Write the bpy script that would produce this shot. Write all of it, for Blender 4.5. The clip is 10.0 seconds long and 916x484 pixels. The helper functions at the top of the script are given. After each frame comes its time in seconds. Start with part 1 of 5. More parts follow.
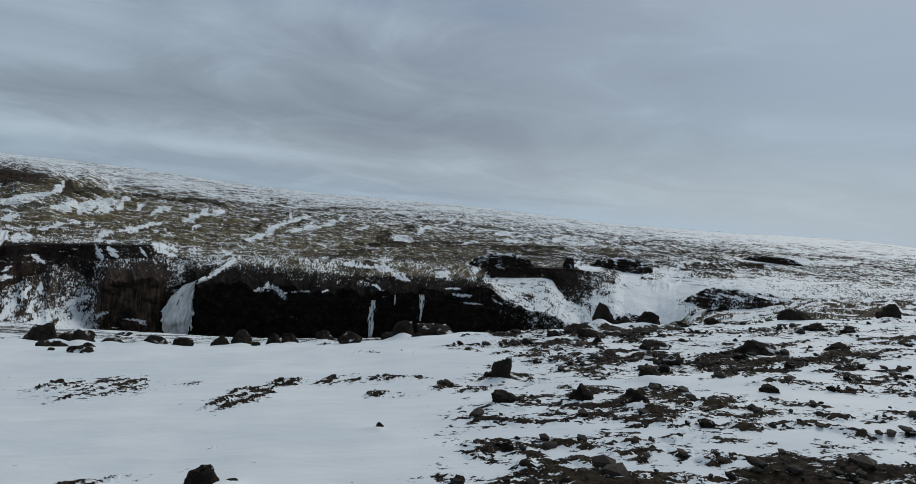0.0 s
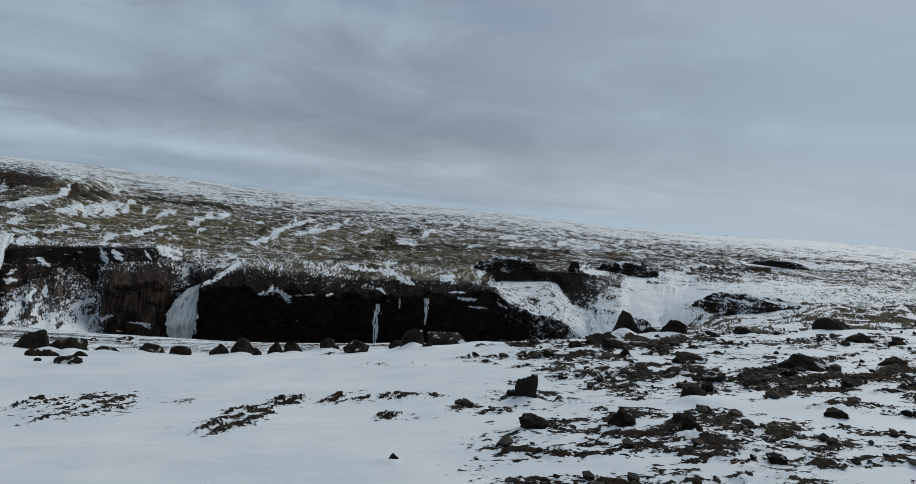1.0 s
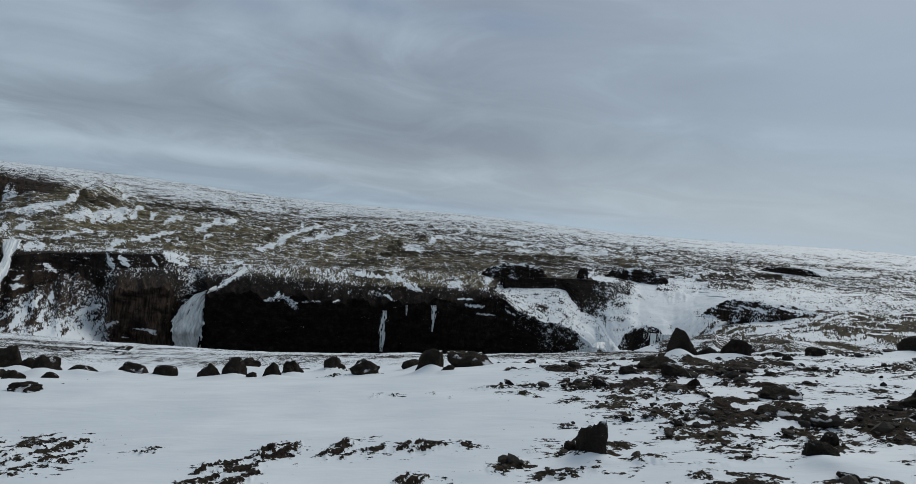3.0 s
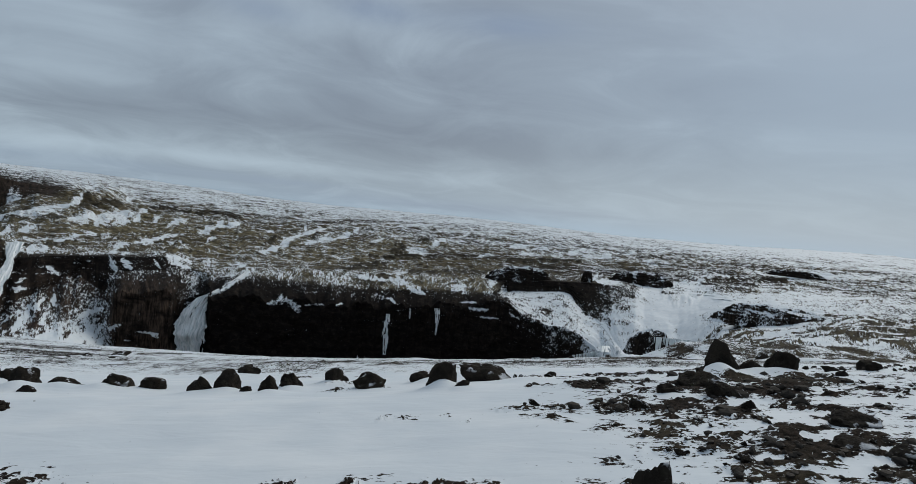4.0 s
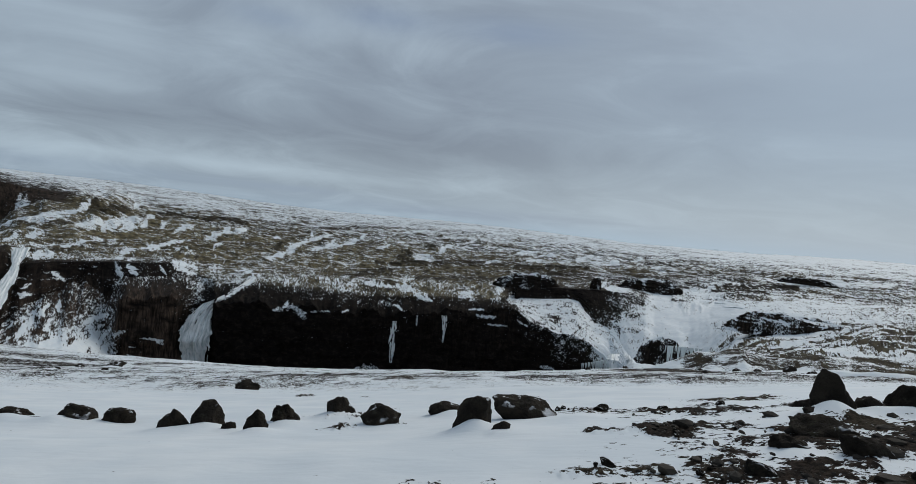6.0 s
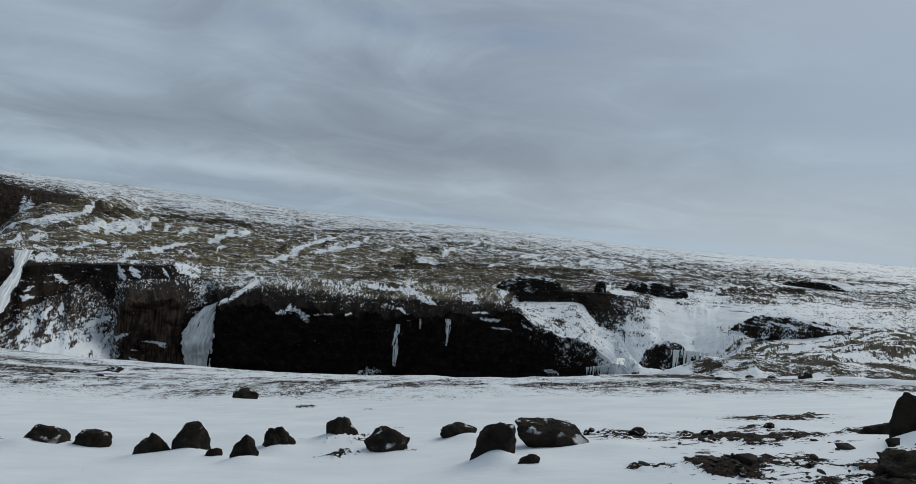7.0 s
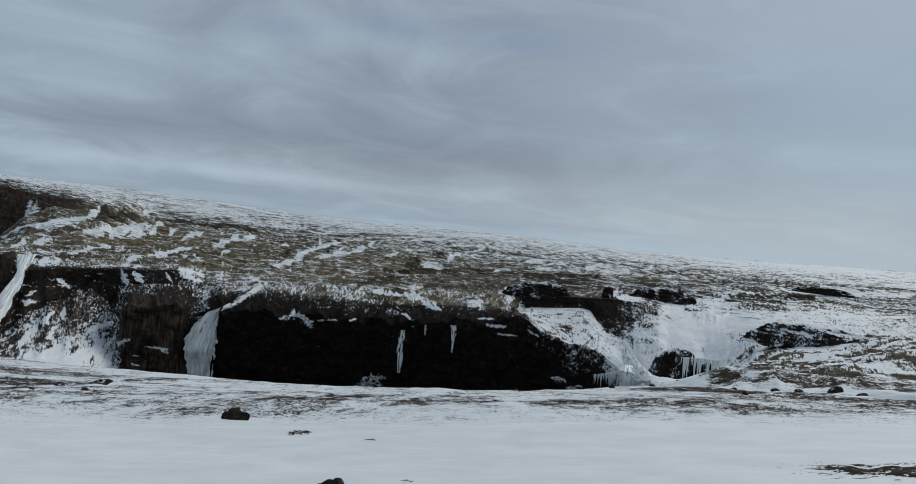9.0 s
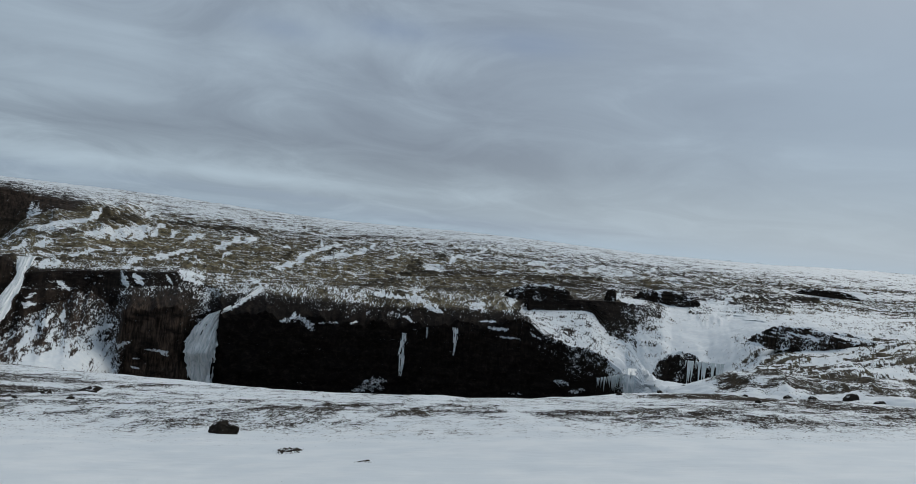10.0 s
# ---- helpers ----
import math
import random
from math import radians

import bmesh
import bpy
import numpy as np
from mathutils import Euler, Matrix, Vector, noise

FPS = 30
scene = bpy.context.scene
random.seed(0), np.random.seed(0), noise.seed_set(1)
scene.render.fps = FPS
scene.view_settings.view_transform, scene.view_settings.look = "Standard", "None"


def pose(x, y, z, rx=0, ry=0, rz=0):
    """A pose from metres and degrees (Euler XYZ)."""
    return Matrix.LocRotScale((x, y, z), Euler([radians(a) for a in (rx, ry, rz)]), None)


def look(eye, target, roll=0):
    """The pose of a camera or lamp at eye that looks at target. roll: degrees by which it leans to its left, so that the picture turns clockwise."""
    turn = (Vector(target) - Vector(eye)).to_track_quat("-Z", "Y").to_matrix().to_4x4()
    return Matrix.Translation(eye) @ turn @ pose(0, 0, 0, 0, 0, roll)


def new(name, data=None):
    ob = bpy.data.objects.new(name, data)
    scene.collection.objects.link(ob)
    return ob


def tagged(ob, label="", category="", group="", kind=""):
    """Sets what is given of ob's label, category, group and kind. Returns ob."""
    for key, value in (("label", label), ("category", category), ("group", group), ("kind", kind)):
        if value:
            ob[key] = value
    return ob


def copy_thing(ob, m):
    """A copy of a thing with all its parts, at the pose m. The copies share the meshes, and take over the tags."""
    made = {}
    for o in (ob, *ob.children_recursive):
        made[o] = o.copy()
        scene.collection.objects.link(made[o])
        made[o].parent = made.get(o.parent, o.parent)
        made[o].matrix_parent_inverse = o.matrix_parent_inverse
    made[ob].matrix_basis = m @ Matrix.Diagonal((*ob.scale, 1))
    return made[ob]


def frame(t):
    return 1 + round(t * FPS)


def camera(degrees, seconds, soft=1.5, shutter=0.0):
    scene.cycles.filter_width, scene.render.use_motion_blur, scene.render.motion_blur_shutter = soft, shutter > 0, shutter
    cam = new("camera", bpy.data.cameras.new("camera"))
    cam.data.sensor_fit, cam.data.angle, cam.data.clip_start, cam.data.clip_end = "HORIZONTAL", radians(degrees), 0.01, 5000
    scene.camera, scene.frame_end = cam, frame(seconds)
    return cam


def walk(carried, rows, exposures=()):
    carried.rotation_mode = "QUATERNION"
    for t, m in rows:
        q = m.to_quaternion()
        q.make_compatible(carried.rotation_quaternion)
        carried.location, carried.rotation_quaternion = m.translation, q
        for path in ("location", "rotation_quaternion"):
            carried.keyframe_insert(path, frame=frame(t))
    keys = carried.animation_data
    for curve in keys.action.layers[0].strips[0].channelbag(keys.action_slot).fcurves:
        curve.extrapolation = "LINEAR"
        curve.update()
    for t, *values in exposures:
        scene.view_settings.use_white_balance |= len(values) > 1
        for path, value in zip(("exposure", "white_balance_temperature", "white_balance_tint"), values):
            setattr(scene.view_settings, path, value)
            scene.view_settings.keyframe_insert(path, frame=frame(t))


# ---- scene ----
cam = camera(74.0, 10.0, soft=0.5)
PATH = [
    (0.0, pose(0.000, 0.000, 0.000, 86.500, -5.500, 0.000)),
    (0.5, pose(-0.157, 0.632, -0.056, 86.654, -5.518, 0.207)),
    (1.0, pose(-0.293, 1.280, -0.105, 86.792, -5.543, 0.415)),
    (1.5, pose(-0.415, 1.930, -0.150, 86.928, -5.553, 0.597)),
    (2.0, pose(-0.543, 2.600, -0.200, 87.065, -5.560, 0.760)),
    (2.5, pose(-0.680, 3.286, -0.262, 87.197, -5.567, 0.898)),
    (4.0, pose(-1.150, 5.650, -0.470, 87.578, -5.590, 1.324)),
    (4.5, pose(-1.308, 6.430, -0.537, 87.714, -5.609, 1.468)),
    (5.0, pose(-1.473, 7.230, -0.610, 87.858, -5.629, 1.618)),
    (5.5, pose(-1.637, 8.030, -0.684, 87.998, -5.650, 1.768)),
    (7.0, pose(-2.125, 10.540, -0.852, 88.376, -5.705, 2.230)),
    (7.5, pose(-2.296, 11.380, -0.915, 88.483, -5.735, 2.366)),
    (8.0, pose(-2.450, 12.237, -0.956, 88.591, -5.756, 2.476)),
    (8.5, pose(-2.570, 13.105, -0.980, 88.696, -5.778, 2.587)),
    (9.0, pose(-2.672, 14.010, -0.990, 88.797, -5.789, 2.688)),
    (9.5, pose(-2.747, 14.980, -1.000, 88.887, -5.802, 2.780)),
    (10.0, pose(-2.796, 16.000, -1.015, 88.976, -5.812, 2.866)),
]
walk(cam, PATH)


# ---- world: a broken overcast, the sun veiled behind it ----
SUN_AZ, SUN_EL = radians(35), radians(38)      # from straight ahead towards the right; up
world = bpy.data.worlds.new("world")
scene.world = world
world.use_nodes = True


def build_sky():
    nt = world.node_tree
    N, L = nt.nodes, nt.links
    N.clear()

    def node(kind, **values):
        n = N.new(kind)
        for k, v in values.items():
            n.inputs[k].default_value = v
        return n

    def math_node(op, a, b=None, c=None):
        n = N.new("ShaderNodeMath")
        n.operation = op
        for i, v in enumerate((a, b, c)):
            if v is None:
                continue
            if isinstance(v, (int, float)):
                n.inputs[i].default_value = v
            else:
                L.new(v, n.inputs[i])
        return n.outputs[0]

    def mix(fac, a, b):
        n = N.new("ShaderNodeMix")
        n.data_type = "RGBA"
        for sock, v in ((n.inputs[0], fac), (n.inputs[6], a), (n.inputs[7], b)):
            if isinstance(v, (int, float)):
                sock.default_value = v
            elif isinstance(v, tuple):
                sock.default_value = (*v, 1)
            else:
                L.new(v, sock)
        return n.outputs[2]

    coord = N.new("ShaderNodeTexCoord").outputs["Generated"]
    sep = N.new("ShaderNodeSeparateXYZ")
    L.new(coord, sep.inputs[0])
    x, y, z = sep.outputs
    sky = N.new("ShaderNodeTexSky")
    sky.sky_type, sky.sun_disc = "NISHITA", False
    sky.sun_elevation, sky.sun_rotation = SUN_EL, SUN_AZ
    sky.air_density, sky.dust_density = 1.0, 2.0
    clear = N.new("ShaderNodeVectorMath")
    clear.operation = "SCALE"
    L.new(sky.outputs[0], clear.inputs[0])
    clear.inputs[3].default_value = 0.09

    # a flat cloud layer, seen in perspective
    up = math_node("MAXIMUM", z, 0.0)
    lift = math_node("ADD", up, 0.17)
    plane = N.new("ShaderNodeCombineXYZ")
    L.new(math_node("DIVIDE", x, lift), plane.inputs[0])
    L.new(math_node("DIVIDE", y, lift), plane.inputs[1])
    big = node("ShaderNodeTexNoise", Scale=0.42, Detail=7.0, Roughness=0.52, Distortion=0.35)
    L.new(plane.outputs[0], big.inputs["Vector"])
    fine = node("ShaderNodeTexNoise", Scale=1.35, Detail=9.0, Roughness=0.6, Distortion=0.9)
    L.new(plane.outputs[0], fine.inputs["Vector"])
    az = math_node("ARCTAN2", x, y)

    def lump(az0, el0, wide, high):
        """A soft lump of the cover round a bearing and a height, in radians."""
        a = math_node("DIVIDE", math_node("SUBTRACT", az, az0), wide)
        b = math_node("DIVIDE", math_node("SUBTRACT", z, el0), high)
        r = math_node("ADD", math_node("MULTIPLY", a, a), math_node("MULTIPLY", b, b))
        return math_node("EXPONENT", math_node("MULTIPLY", r, -1.0))

    wave = math_node("SUBTRACT", big.outputs[0], 0.5)
    ripple = math_node("SUBTRACT", fine.outputs[0], 0.5)
    grain = math_node("ADD", math_node("MULTIPLY", wave, 1.0), math_node("MULTIPLY", ripple, 1.35))

    def total_of(*lumps):
        sums = 0.0
        for weight, place in lumps:
            sums = math_node("ADD", math_node("MULTIPLY", lump(*place), weight), sums)
        return sums

    # a dark deck low ahead, paler cloud above and under it
    deck = total_of((0.30, (-0.28, 0.118, 0.30, 0.030)), (0.26, (0.02, 0.112, 0.26, 0.030)), (0.24, (-0.60, 0.100, 0.16, 0.016)), (0.16, (0.33, 0.120, 0.22, 0.022)), (0.15, (-0.10, 0.20, 0.45, 0.05)))
    pale = total_of((0.34, (-0.60, 0.145, 0.13, 0.022)), (0.25, (-0.45, 0.200, 0.20, 0.035)), (0.30, (-0.27, 0.275, 0.13, 0.04)), (0.28, (-0.66, 0.215, 0.16, 0.04)), (0.34, (-0.42, 0.052, 0.20, 0.013)), (0.26, (-0.18, 0.052, 0.16, 0.012)), (0.22, (-0.66, 0.045, 0.14, 0.016)))
    gloom = math_node("ADD", math_node("MULTIPLY", grain, 1.0), deck)
    gloom = math_node("SUBTRACT", gloom, math_node("MULTIPLY", pale, math_node("ADD", math_node("MULTIPLY", ripple, 2.2), 0.9)))
    gloom = math_node("ADD", gloom, 0.50)
    ramp = N.new("ShaderNodeValToRGB")
    e = ramp.color_ramp.elements
    e[0].position, e[0].color = 0.0, (0.42, 0.515, 0.60, 1)
    e[1].position, e[1].color = 1.0, (0.172, 0.205, 0.262, 1)
    m = e.new(0.5)
    m.color = (0.258, 0.314, 0.380, 1)
    L.new(gloom, ramp.inputs[0])
    # blue-grey openings, and a thin veil towards the right
    holes = total_of((0.8, (-0.18, 0.300, 0.07, 0.018)), (0.8, (0.03, 0.300, 0.11, 0.020)), (0.5, (-0.36, 0.275, 0.06, 0.016)), (0.5, (-0.62, 0.028, 0.20, 0.010)))
    open_sky = mix(math_node("MULTIPLY", holes, math_node("ADD", math_node("MULTIPLY", ripple, 2.0), 0.8)), ramp.outputs[0], (0.205, 0.270, 0.385))
    veil = mix(math_node("MULTIPLY", lump(0.62, 0.25, 0.42, 0.30), 0.80), open_sky, (0.238, 0.340, 0.455))
    low = math_node("MULTIPLY", math_node("EXPONENT", math_node("MULTIPLY", up, -15.0)), math_node("ADD", math_node("MULTIPLY", lump(0.45, 0.0, 0.55, 1.0), 0.45), 0.52))
    hazy = mix(low, veil, (0.37, 0.495, 0.615))
    bank = total_of((0.9, (-0.30, 0.027, 0.12, 0.006)), (0.9, (-0.08, 0.014, 0.20, 0.007)), (0.5, (0.12, 0.022, 0.12, 0.005)))
    cover = mix(math_node("MULTIPLY", bank, math_node("ADD", math_node("MULTIPLY", ripple, 2.0), 0.7)), hazy, (0.275, 0.355, 0.460))
    total = mix(0.10, cover, clear.outputs[0])
    back = N.new("ShaderNodeBackground")
    L.new(total, back.inputs[0])
    back.inputs[1].default_value = 1.0
    out = N.new("ShaderNodeOutputWorld")
    L.new(back.outputs[0], out.inputs[0])


build_sky()

sun = bpy.data.lights.new("sun", "SUN")
sun.energy, sun.angle, sun.color = 1.46, radians(32), (1.0, 0.955, 0.865)
sun_lamp = new("sun", sun)
sun_lamp.matrix_world = look((0, 0, 60), (-math.sin(SUN_AZ) * math.cos(SUN_EL), -math.cos(SUN_AZ) * math.cos(SUN_EL), 60 - math.sin(SUN_EL)))


# ---- materials ----
class Shade:
    """A few shorthands for one node material."""

    def __init__(self, name):
        self.mat = bpy.data.materials.new(name)
        self.mat.use_nodes = True
        self.nodes, self.links = self.mat.node_tree.nodes, self.mat.node_tree.links
        self.bsdf = self.nodes["Principled BSDF"]
        self.place = self.nodes.new("ShaderNodeTexCoord").outputs["Object"]

    def put(self, sock, v):
        if isinstance(v, (int, float)):
            sock.default_value = v
        elif isinstance(v, tuple):
            sock.default_value = (*v, 1) if len(v) == 3 and sock.type == "RGBA" else v
        else:
            self.links.new(v, sock)

    def noise(self, scale, detail=6.0, rough=0.55, twist=0.0, stretch=(1, 1, 1)):
        m = self.nodes.new("ShaderNodeMapping")
        m.inputs["Scale"].default_value = stretch
        self.links.new(self.place, m.inputs[0])
        n = self.nodes.new("ShaderNodeTexNoise")
        n.inputs["Scale"].default_value, n.inputs["Detail"].default_value = scale, detail
        n.inputs["Roughness"].default_value, n.inputs["Distortion"].default_value = rough, twist
        self.links.new(m.outputs[0], n.inputs["Vector"])
        return n.outputs[0]

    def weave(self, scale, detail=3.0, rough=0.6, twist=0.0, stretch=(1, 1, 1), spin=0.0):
        """Noise in the sheet's directions (along the brink, away from it, up), fitted on the ground to the camera's
        view.
        """
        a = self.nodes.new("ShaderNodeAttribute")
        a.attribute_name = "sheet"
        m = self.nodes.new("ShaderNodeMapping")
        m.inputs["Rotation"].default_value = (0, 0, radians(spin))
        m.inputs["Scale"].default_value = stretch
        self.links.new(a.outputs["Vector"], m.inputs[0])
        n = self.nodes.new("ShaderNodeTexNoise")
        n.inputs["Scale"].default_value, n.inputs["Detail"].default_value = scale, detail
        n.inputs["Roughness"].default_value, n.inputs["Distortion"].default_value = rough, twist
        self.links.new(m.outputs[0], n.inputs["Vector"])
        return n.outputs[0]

    def cells(self, scale, stretch=(1, 1, 1)):
        m = self.nodes.new("ShaderNodeMapping")
        m.inputs["Scale"].default_value = stretch
        self.links.new(self.place, m.inputs[0])
        n = self.nodes.new("ShaderNodeTexVoronoi")
        n.inputs["Scale"].default_value = scale
        self.links.new(m.outputs[0], n.inputs["Vector"])
        return n.outputs["Distance"]

    def attr(self, name):
        n = self.nodes.new("ShaderNodeAttribute")
        n.attribute_name = name
        return n.outputs["Fac"]

    def calc(self, op, a, b=0.0, c=0.0):
        n = self.nodes.new("ShaderNodeMath")
        n.operation = op
        for i, v in enumerate((a, b, c)):
            self.put(n.inputs[i], v)
        return n.outputs[0]

    def fit(self, v, a, b, lo=0.0, hi=1.0):
        n = self.nodes.new("ShaderNodeMapRange")
        n.interpolation_type = "SMOOTHSTEP"
        for i, q in enumerate((v, a, b, lo, hi)):
            self.put(n.inputs[i], q)
        return n.outputs[0]

    def mix(self, fac, a, b):
        n = self.nodes.new("ShaderNodeMix")
        n.data_type = "RGBA"
        self.put(n.inputs[0], fac)
        self.put(n.inputs[6], a)
        self.put(n.inputs[7], b)
        return n.outputs[2]

    def blend(self, fac, a, b):
        n = self.nodes.new("ShaderNodeMix")
        self.put(n.inputs[0], fac)
        self.put(n.inputs[2], a)
        self.put(n.inputs[3], b)
        return n.outputs[0]

    def up(self):
        g = self.nodes.new("ShaderNodeNewGeometry")
        s = self.nodes.new("ShaderNodeSeparateXYZ")
        self.links.new(g.outputs["Normal"], s.inputs[0])
        return s.outputs[2]

    def random(self):
        return self.nodes.new("ShaderNodeObjectInfo").outputs["Random"]

    def island(self):
        return self.nodes.new("ShaderNodeNewGeometry").outputs["Random Per Island"]

    def done(self, colour, rough, height=None, strength=0.4, distance=0.02, spec=0.3):
        self.put(self.bsdf.inputs["Base Color"], colour)
        self.put(self.bsdf.inputs["Roughness"], rough)
        self.bsdf.inputs["Specular IOR Level"].default_value = spec
        if height is not None:
            b = self.nodes.new("ShaderNodeBump")
            b.inputs["Strength"].default_value, b.inputs["Distance"].default_value = strength, distance
            self.put(b.inputs["Height"], height)
            self.links.new(b.outputs[0], self.bsdf.inputs["Normal"])
        return self.mat


def ground_material():
    """Snow over dark gravel, moss and basalt; the mesh carries how much of each lies where."""
    s = Shade("snow_and_moor")
    far, green, cliff = s.attr("far"), s.attr("green"), s.attr("cliff")
    # near: gravel and heath under thin snow
    grit = s.noise(30, 4, 0.6, 0.0, (0.8, 1.2, 1))
    clump = s.noise(4.2, 6, 0.62, 0.5, (0.75, 1.25, 1))
    tuft = s.noise(11, 3, 0.6, 0.3, (0.6, 1.2, 1))
    near_break = s.calc("ADD", s.calc("MULTIPLY", s.calc("SUBTRACT", tuft, 0.5), 1.0), s.calc("ADD", s.calc("MULTIPLY", s.calc("SUBTRACT", clump, 0.5), 1.4), s.calc("MULTIPLY", s.calc("SUBTRACT", grit, 0.5), 0.45)))
    # far: tussocks, ledges and drifts, stretched to suit the camera's view
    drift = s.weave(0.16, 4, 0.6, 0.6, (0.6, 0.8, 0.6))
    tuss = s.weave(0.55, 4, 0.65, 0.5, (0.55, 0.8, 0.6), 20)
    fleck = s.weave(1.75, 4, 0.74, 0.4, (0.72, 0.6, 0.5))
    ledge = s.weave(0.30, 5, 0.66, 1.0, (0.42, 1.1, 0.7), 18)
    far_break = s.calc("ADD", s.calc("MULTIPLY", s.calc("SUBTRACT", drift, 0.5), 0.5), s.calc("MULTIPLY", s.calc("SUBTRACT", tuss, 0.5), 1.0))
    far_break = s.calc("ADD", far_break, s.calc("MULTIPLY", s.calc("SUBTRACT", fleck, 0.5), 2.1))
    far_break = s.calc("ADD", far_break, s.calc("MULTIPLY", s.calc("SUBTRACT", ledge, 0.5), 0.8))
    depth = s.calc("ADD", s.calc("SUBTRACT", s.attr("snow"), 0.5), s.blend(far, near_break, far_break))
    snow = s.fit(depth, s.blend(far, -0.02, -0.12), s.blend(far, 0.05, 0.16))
    soil = s.mix(s.fit(s.noise(9, 6, 0.75), 0.40, 0.66), (0.007, 0.005, 0.004), (0.046, 0.033, 0.025))
    tone = s.blend(far, s.noise(7, 6, 0.75), s.weave(0.55, 6, 0.72, 0.3, (0.7, 0.7, 0.8)))
    moss = s.mix(s.fit(tone, 0.36, 0.66), (0.030, 0.025, 0.016), (0.205, 0.172, 0.100))
    bare = s.mix(s.calc("MULTIPLY", green, s.blend(far, 0.28, 1.0)), soil, moss)
    rock = s.mix(s.fit(s.weave(0.40, 7, 0.74, 0.4, (0.6, 0.6, 0.8)), 0.45, 0.72), (0.0060, 0.0050, 0.0045), (0.026, 0.020, 0.016))
    seam = s.weave(0.9, 5, 0.7, 0.3, (1.0, 1.0, 0.10))
    brown = s.mix(s.fit(seam, 0.36, 0.66), (0.016, 0.012, 0.009), (0.115, 0.080, 0.060))
    rock = s.mix(s.calc("MULTIPLY", s.attr("rust"), s.fit(s.weave(0.12, 4, 0.6, 0.5, (0.7, 0.7, 1.0)), 0.30, 0.60)), rock, brown)
    bare = s.mix(cliff, bare, rock)
    white = s.mix(s.fit(s.noise(0.5, 5, 0.5), 0.35, 0.7), (0.70, 0.75, 0.785), (0.78, 0.815, 0.835))
    colour = s.mix(snow, bare, white)
    rough = s.blend(snow, 0.95, 0.6)
    lump = s.calc("MULTIPLY", s.noise(1.2, 4, 0.5, 0.3, (0.5, 1.4, 1)), 1.7)
    bump = s.calc("ADD", s.calc("MULTIPLY", s.noise(18, 6, 0.7), s.blend(snow, 1.6, 0.05)), s.calc("ADD", s.calc("MULTIPLY", snow, 0.8), lump))
    return s.done(colour, rough, bump, 0.7, 0.04, 0.08)


def boulder_material():
    s = Shade("basalt_boulder")
    tone = s.fit(s.noise(2.6, 8, 0.65, 0.3), 0.34, 0.68)
    base = s.mix(tone, (0.009, 0.007, 0.0055), (0.042, 0.033, 0.024))
    lichen = s.calc("MULTIPLY", s.fit(s.noise(5.0, 7, 0.7), 0.52, 0.66), s.fit(s.up(), -0.1, 0.8))
    base = s.mix(s.calc("MULTIPLY", lichen, 0.55), base, (0.070, 0.068, 0.046))
    base = s.mix(s.calc("MULTIPLY", s.random(), 0.35), base, (0.042, 0.036, 0.030))
    cap = s.calc("MULTIPLY", s.fit(s.up(), 0.62, 0.9), s.fit(s.noise(1.9, 5, 0.6), 0.53, 0.58))
    colour = s.mix(cap, base, (0.78, 0.80, 0.83))
    bump = s.calc("ADD", s.noise(7, 9, 0.75), s.calc("MULTIPLY", s.cells(22), 0.35))
    return s.done(colour, 0.93, bump, 1.0, 0.09, 0.12)


def stone_material():
    s = Shade("dark_gravel")
    base = s.mix(s.island(), (0.016, 0.014, 0.012), (0.060, 0.050, 0.040))
    return s.done(base, 0.9, s.noise(30, 5, 0.7), 0.6, 0.02, 0.25)


def ice_material():
    s = Shade("blue_white_ice")
    run = s.weave(0.9, 5, 0.65, 0.8, (1.0, 0.25, 0))
    blot = s.weave(0.22, 5, 0.65, 0.4, (1.0, 0.6, 0))
    colour = s.mix(s.fit(run, 0.36, 0.58), (0.55, 0.61, 0.62), (0.86, 0.88, 0.88))
    colour = s.mix(s.fit(blot, 0.60, 0.78), colour, (0.30, 0.335, 0.335))
    return s.done(colour, 0.45, run, 0.5, 0.5, 0.35)


def metal_material():
    s = Shade("galvanised_steel")
    return s.done(s.mix(s.noise(3, 4), (0.10, 0.105, 0.11), (0.17, 0.175, 0.18)), 0.6)


GROUND, BOULDER, STONE, ICE, STEEL = ground_material(), boulder_material(), stone_material(), ice_material(), metal_material()


# ---- terrain: plan numbers ----
ORIGIN = (0.0, -1.0)            # the sheet of ground is laid out in rings round this place

# height of the near slope straight ahead, and its cross slope
AHEAD_Y = np.array([-60, 0, 9.6, 14, 17.2, 20, 22, 25, 32, 38.4, 41, 47, 56, 68, 80, 104, 128, 151, 200])
AHEAD_Z = np.array([-2.5, -3.2, -3.5, -3.95, -4.1, -4.35, -4.75, -5.55, -7.3, -9.0, -9.5, -10.95, -12.5, -15.2, -17.8, -23, -28.3, -33, -40])
FINE_Y = np.linspace(-60, 200, 1041)
FINE_Z = np.convolve(np.pad(np.interp(FINE_Y, AHEAD_Y, AHEAD_Z), 8, mode="edge"), np.ones(17) / 17, mode="valid")


def hash3(ix, iy, seed):
    n = (ix * 374761393 + iy * 668265263 + seed * 974711) & 0x7FFFFFFF
    n = ((n ^ (n >> 13)) * 1274126177) & 0x7FFFFFFF
    return ((n ^ (n >> 16)) & 0xFFFF) / 65535.0


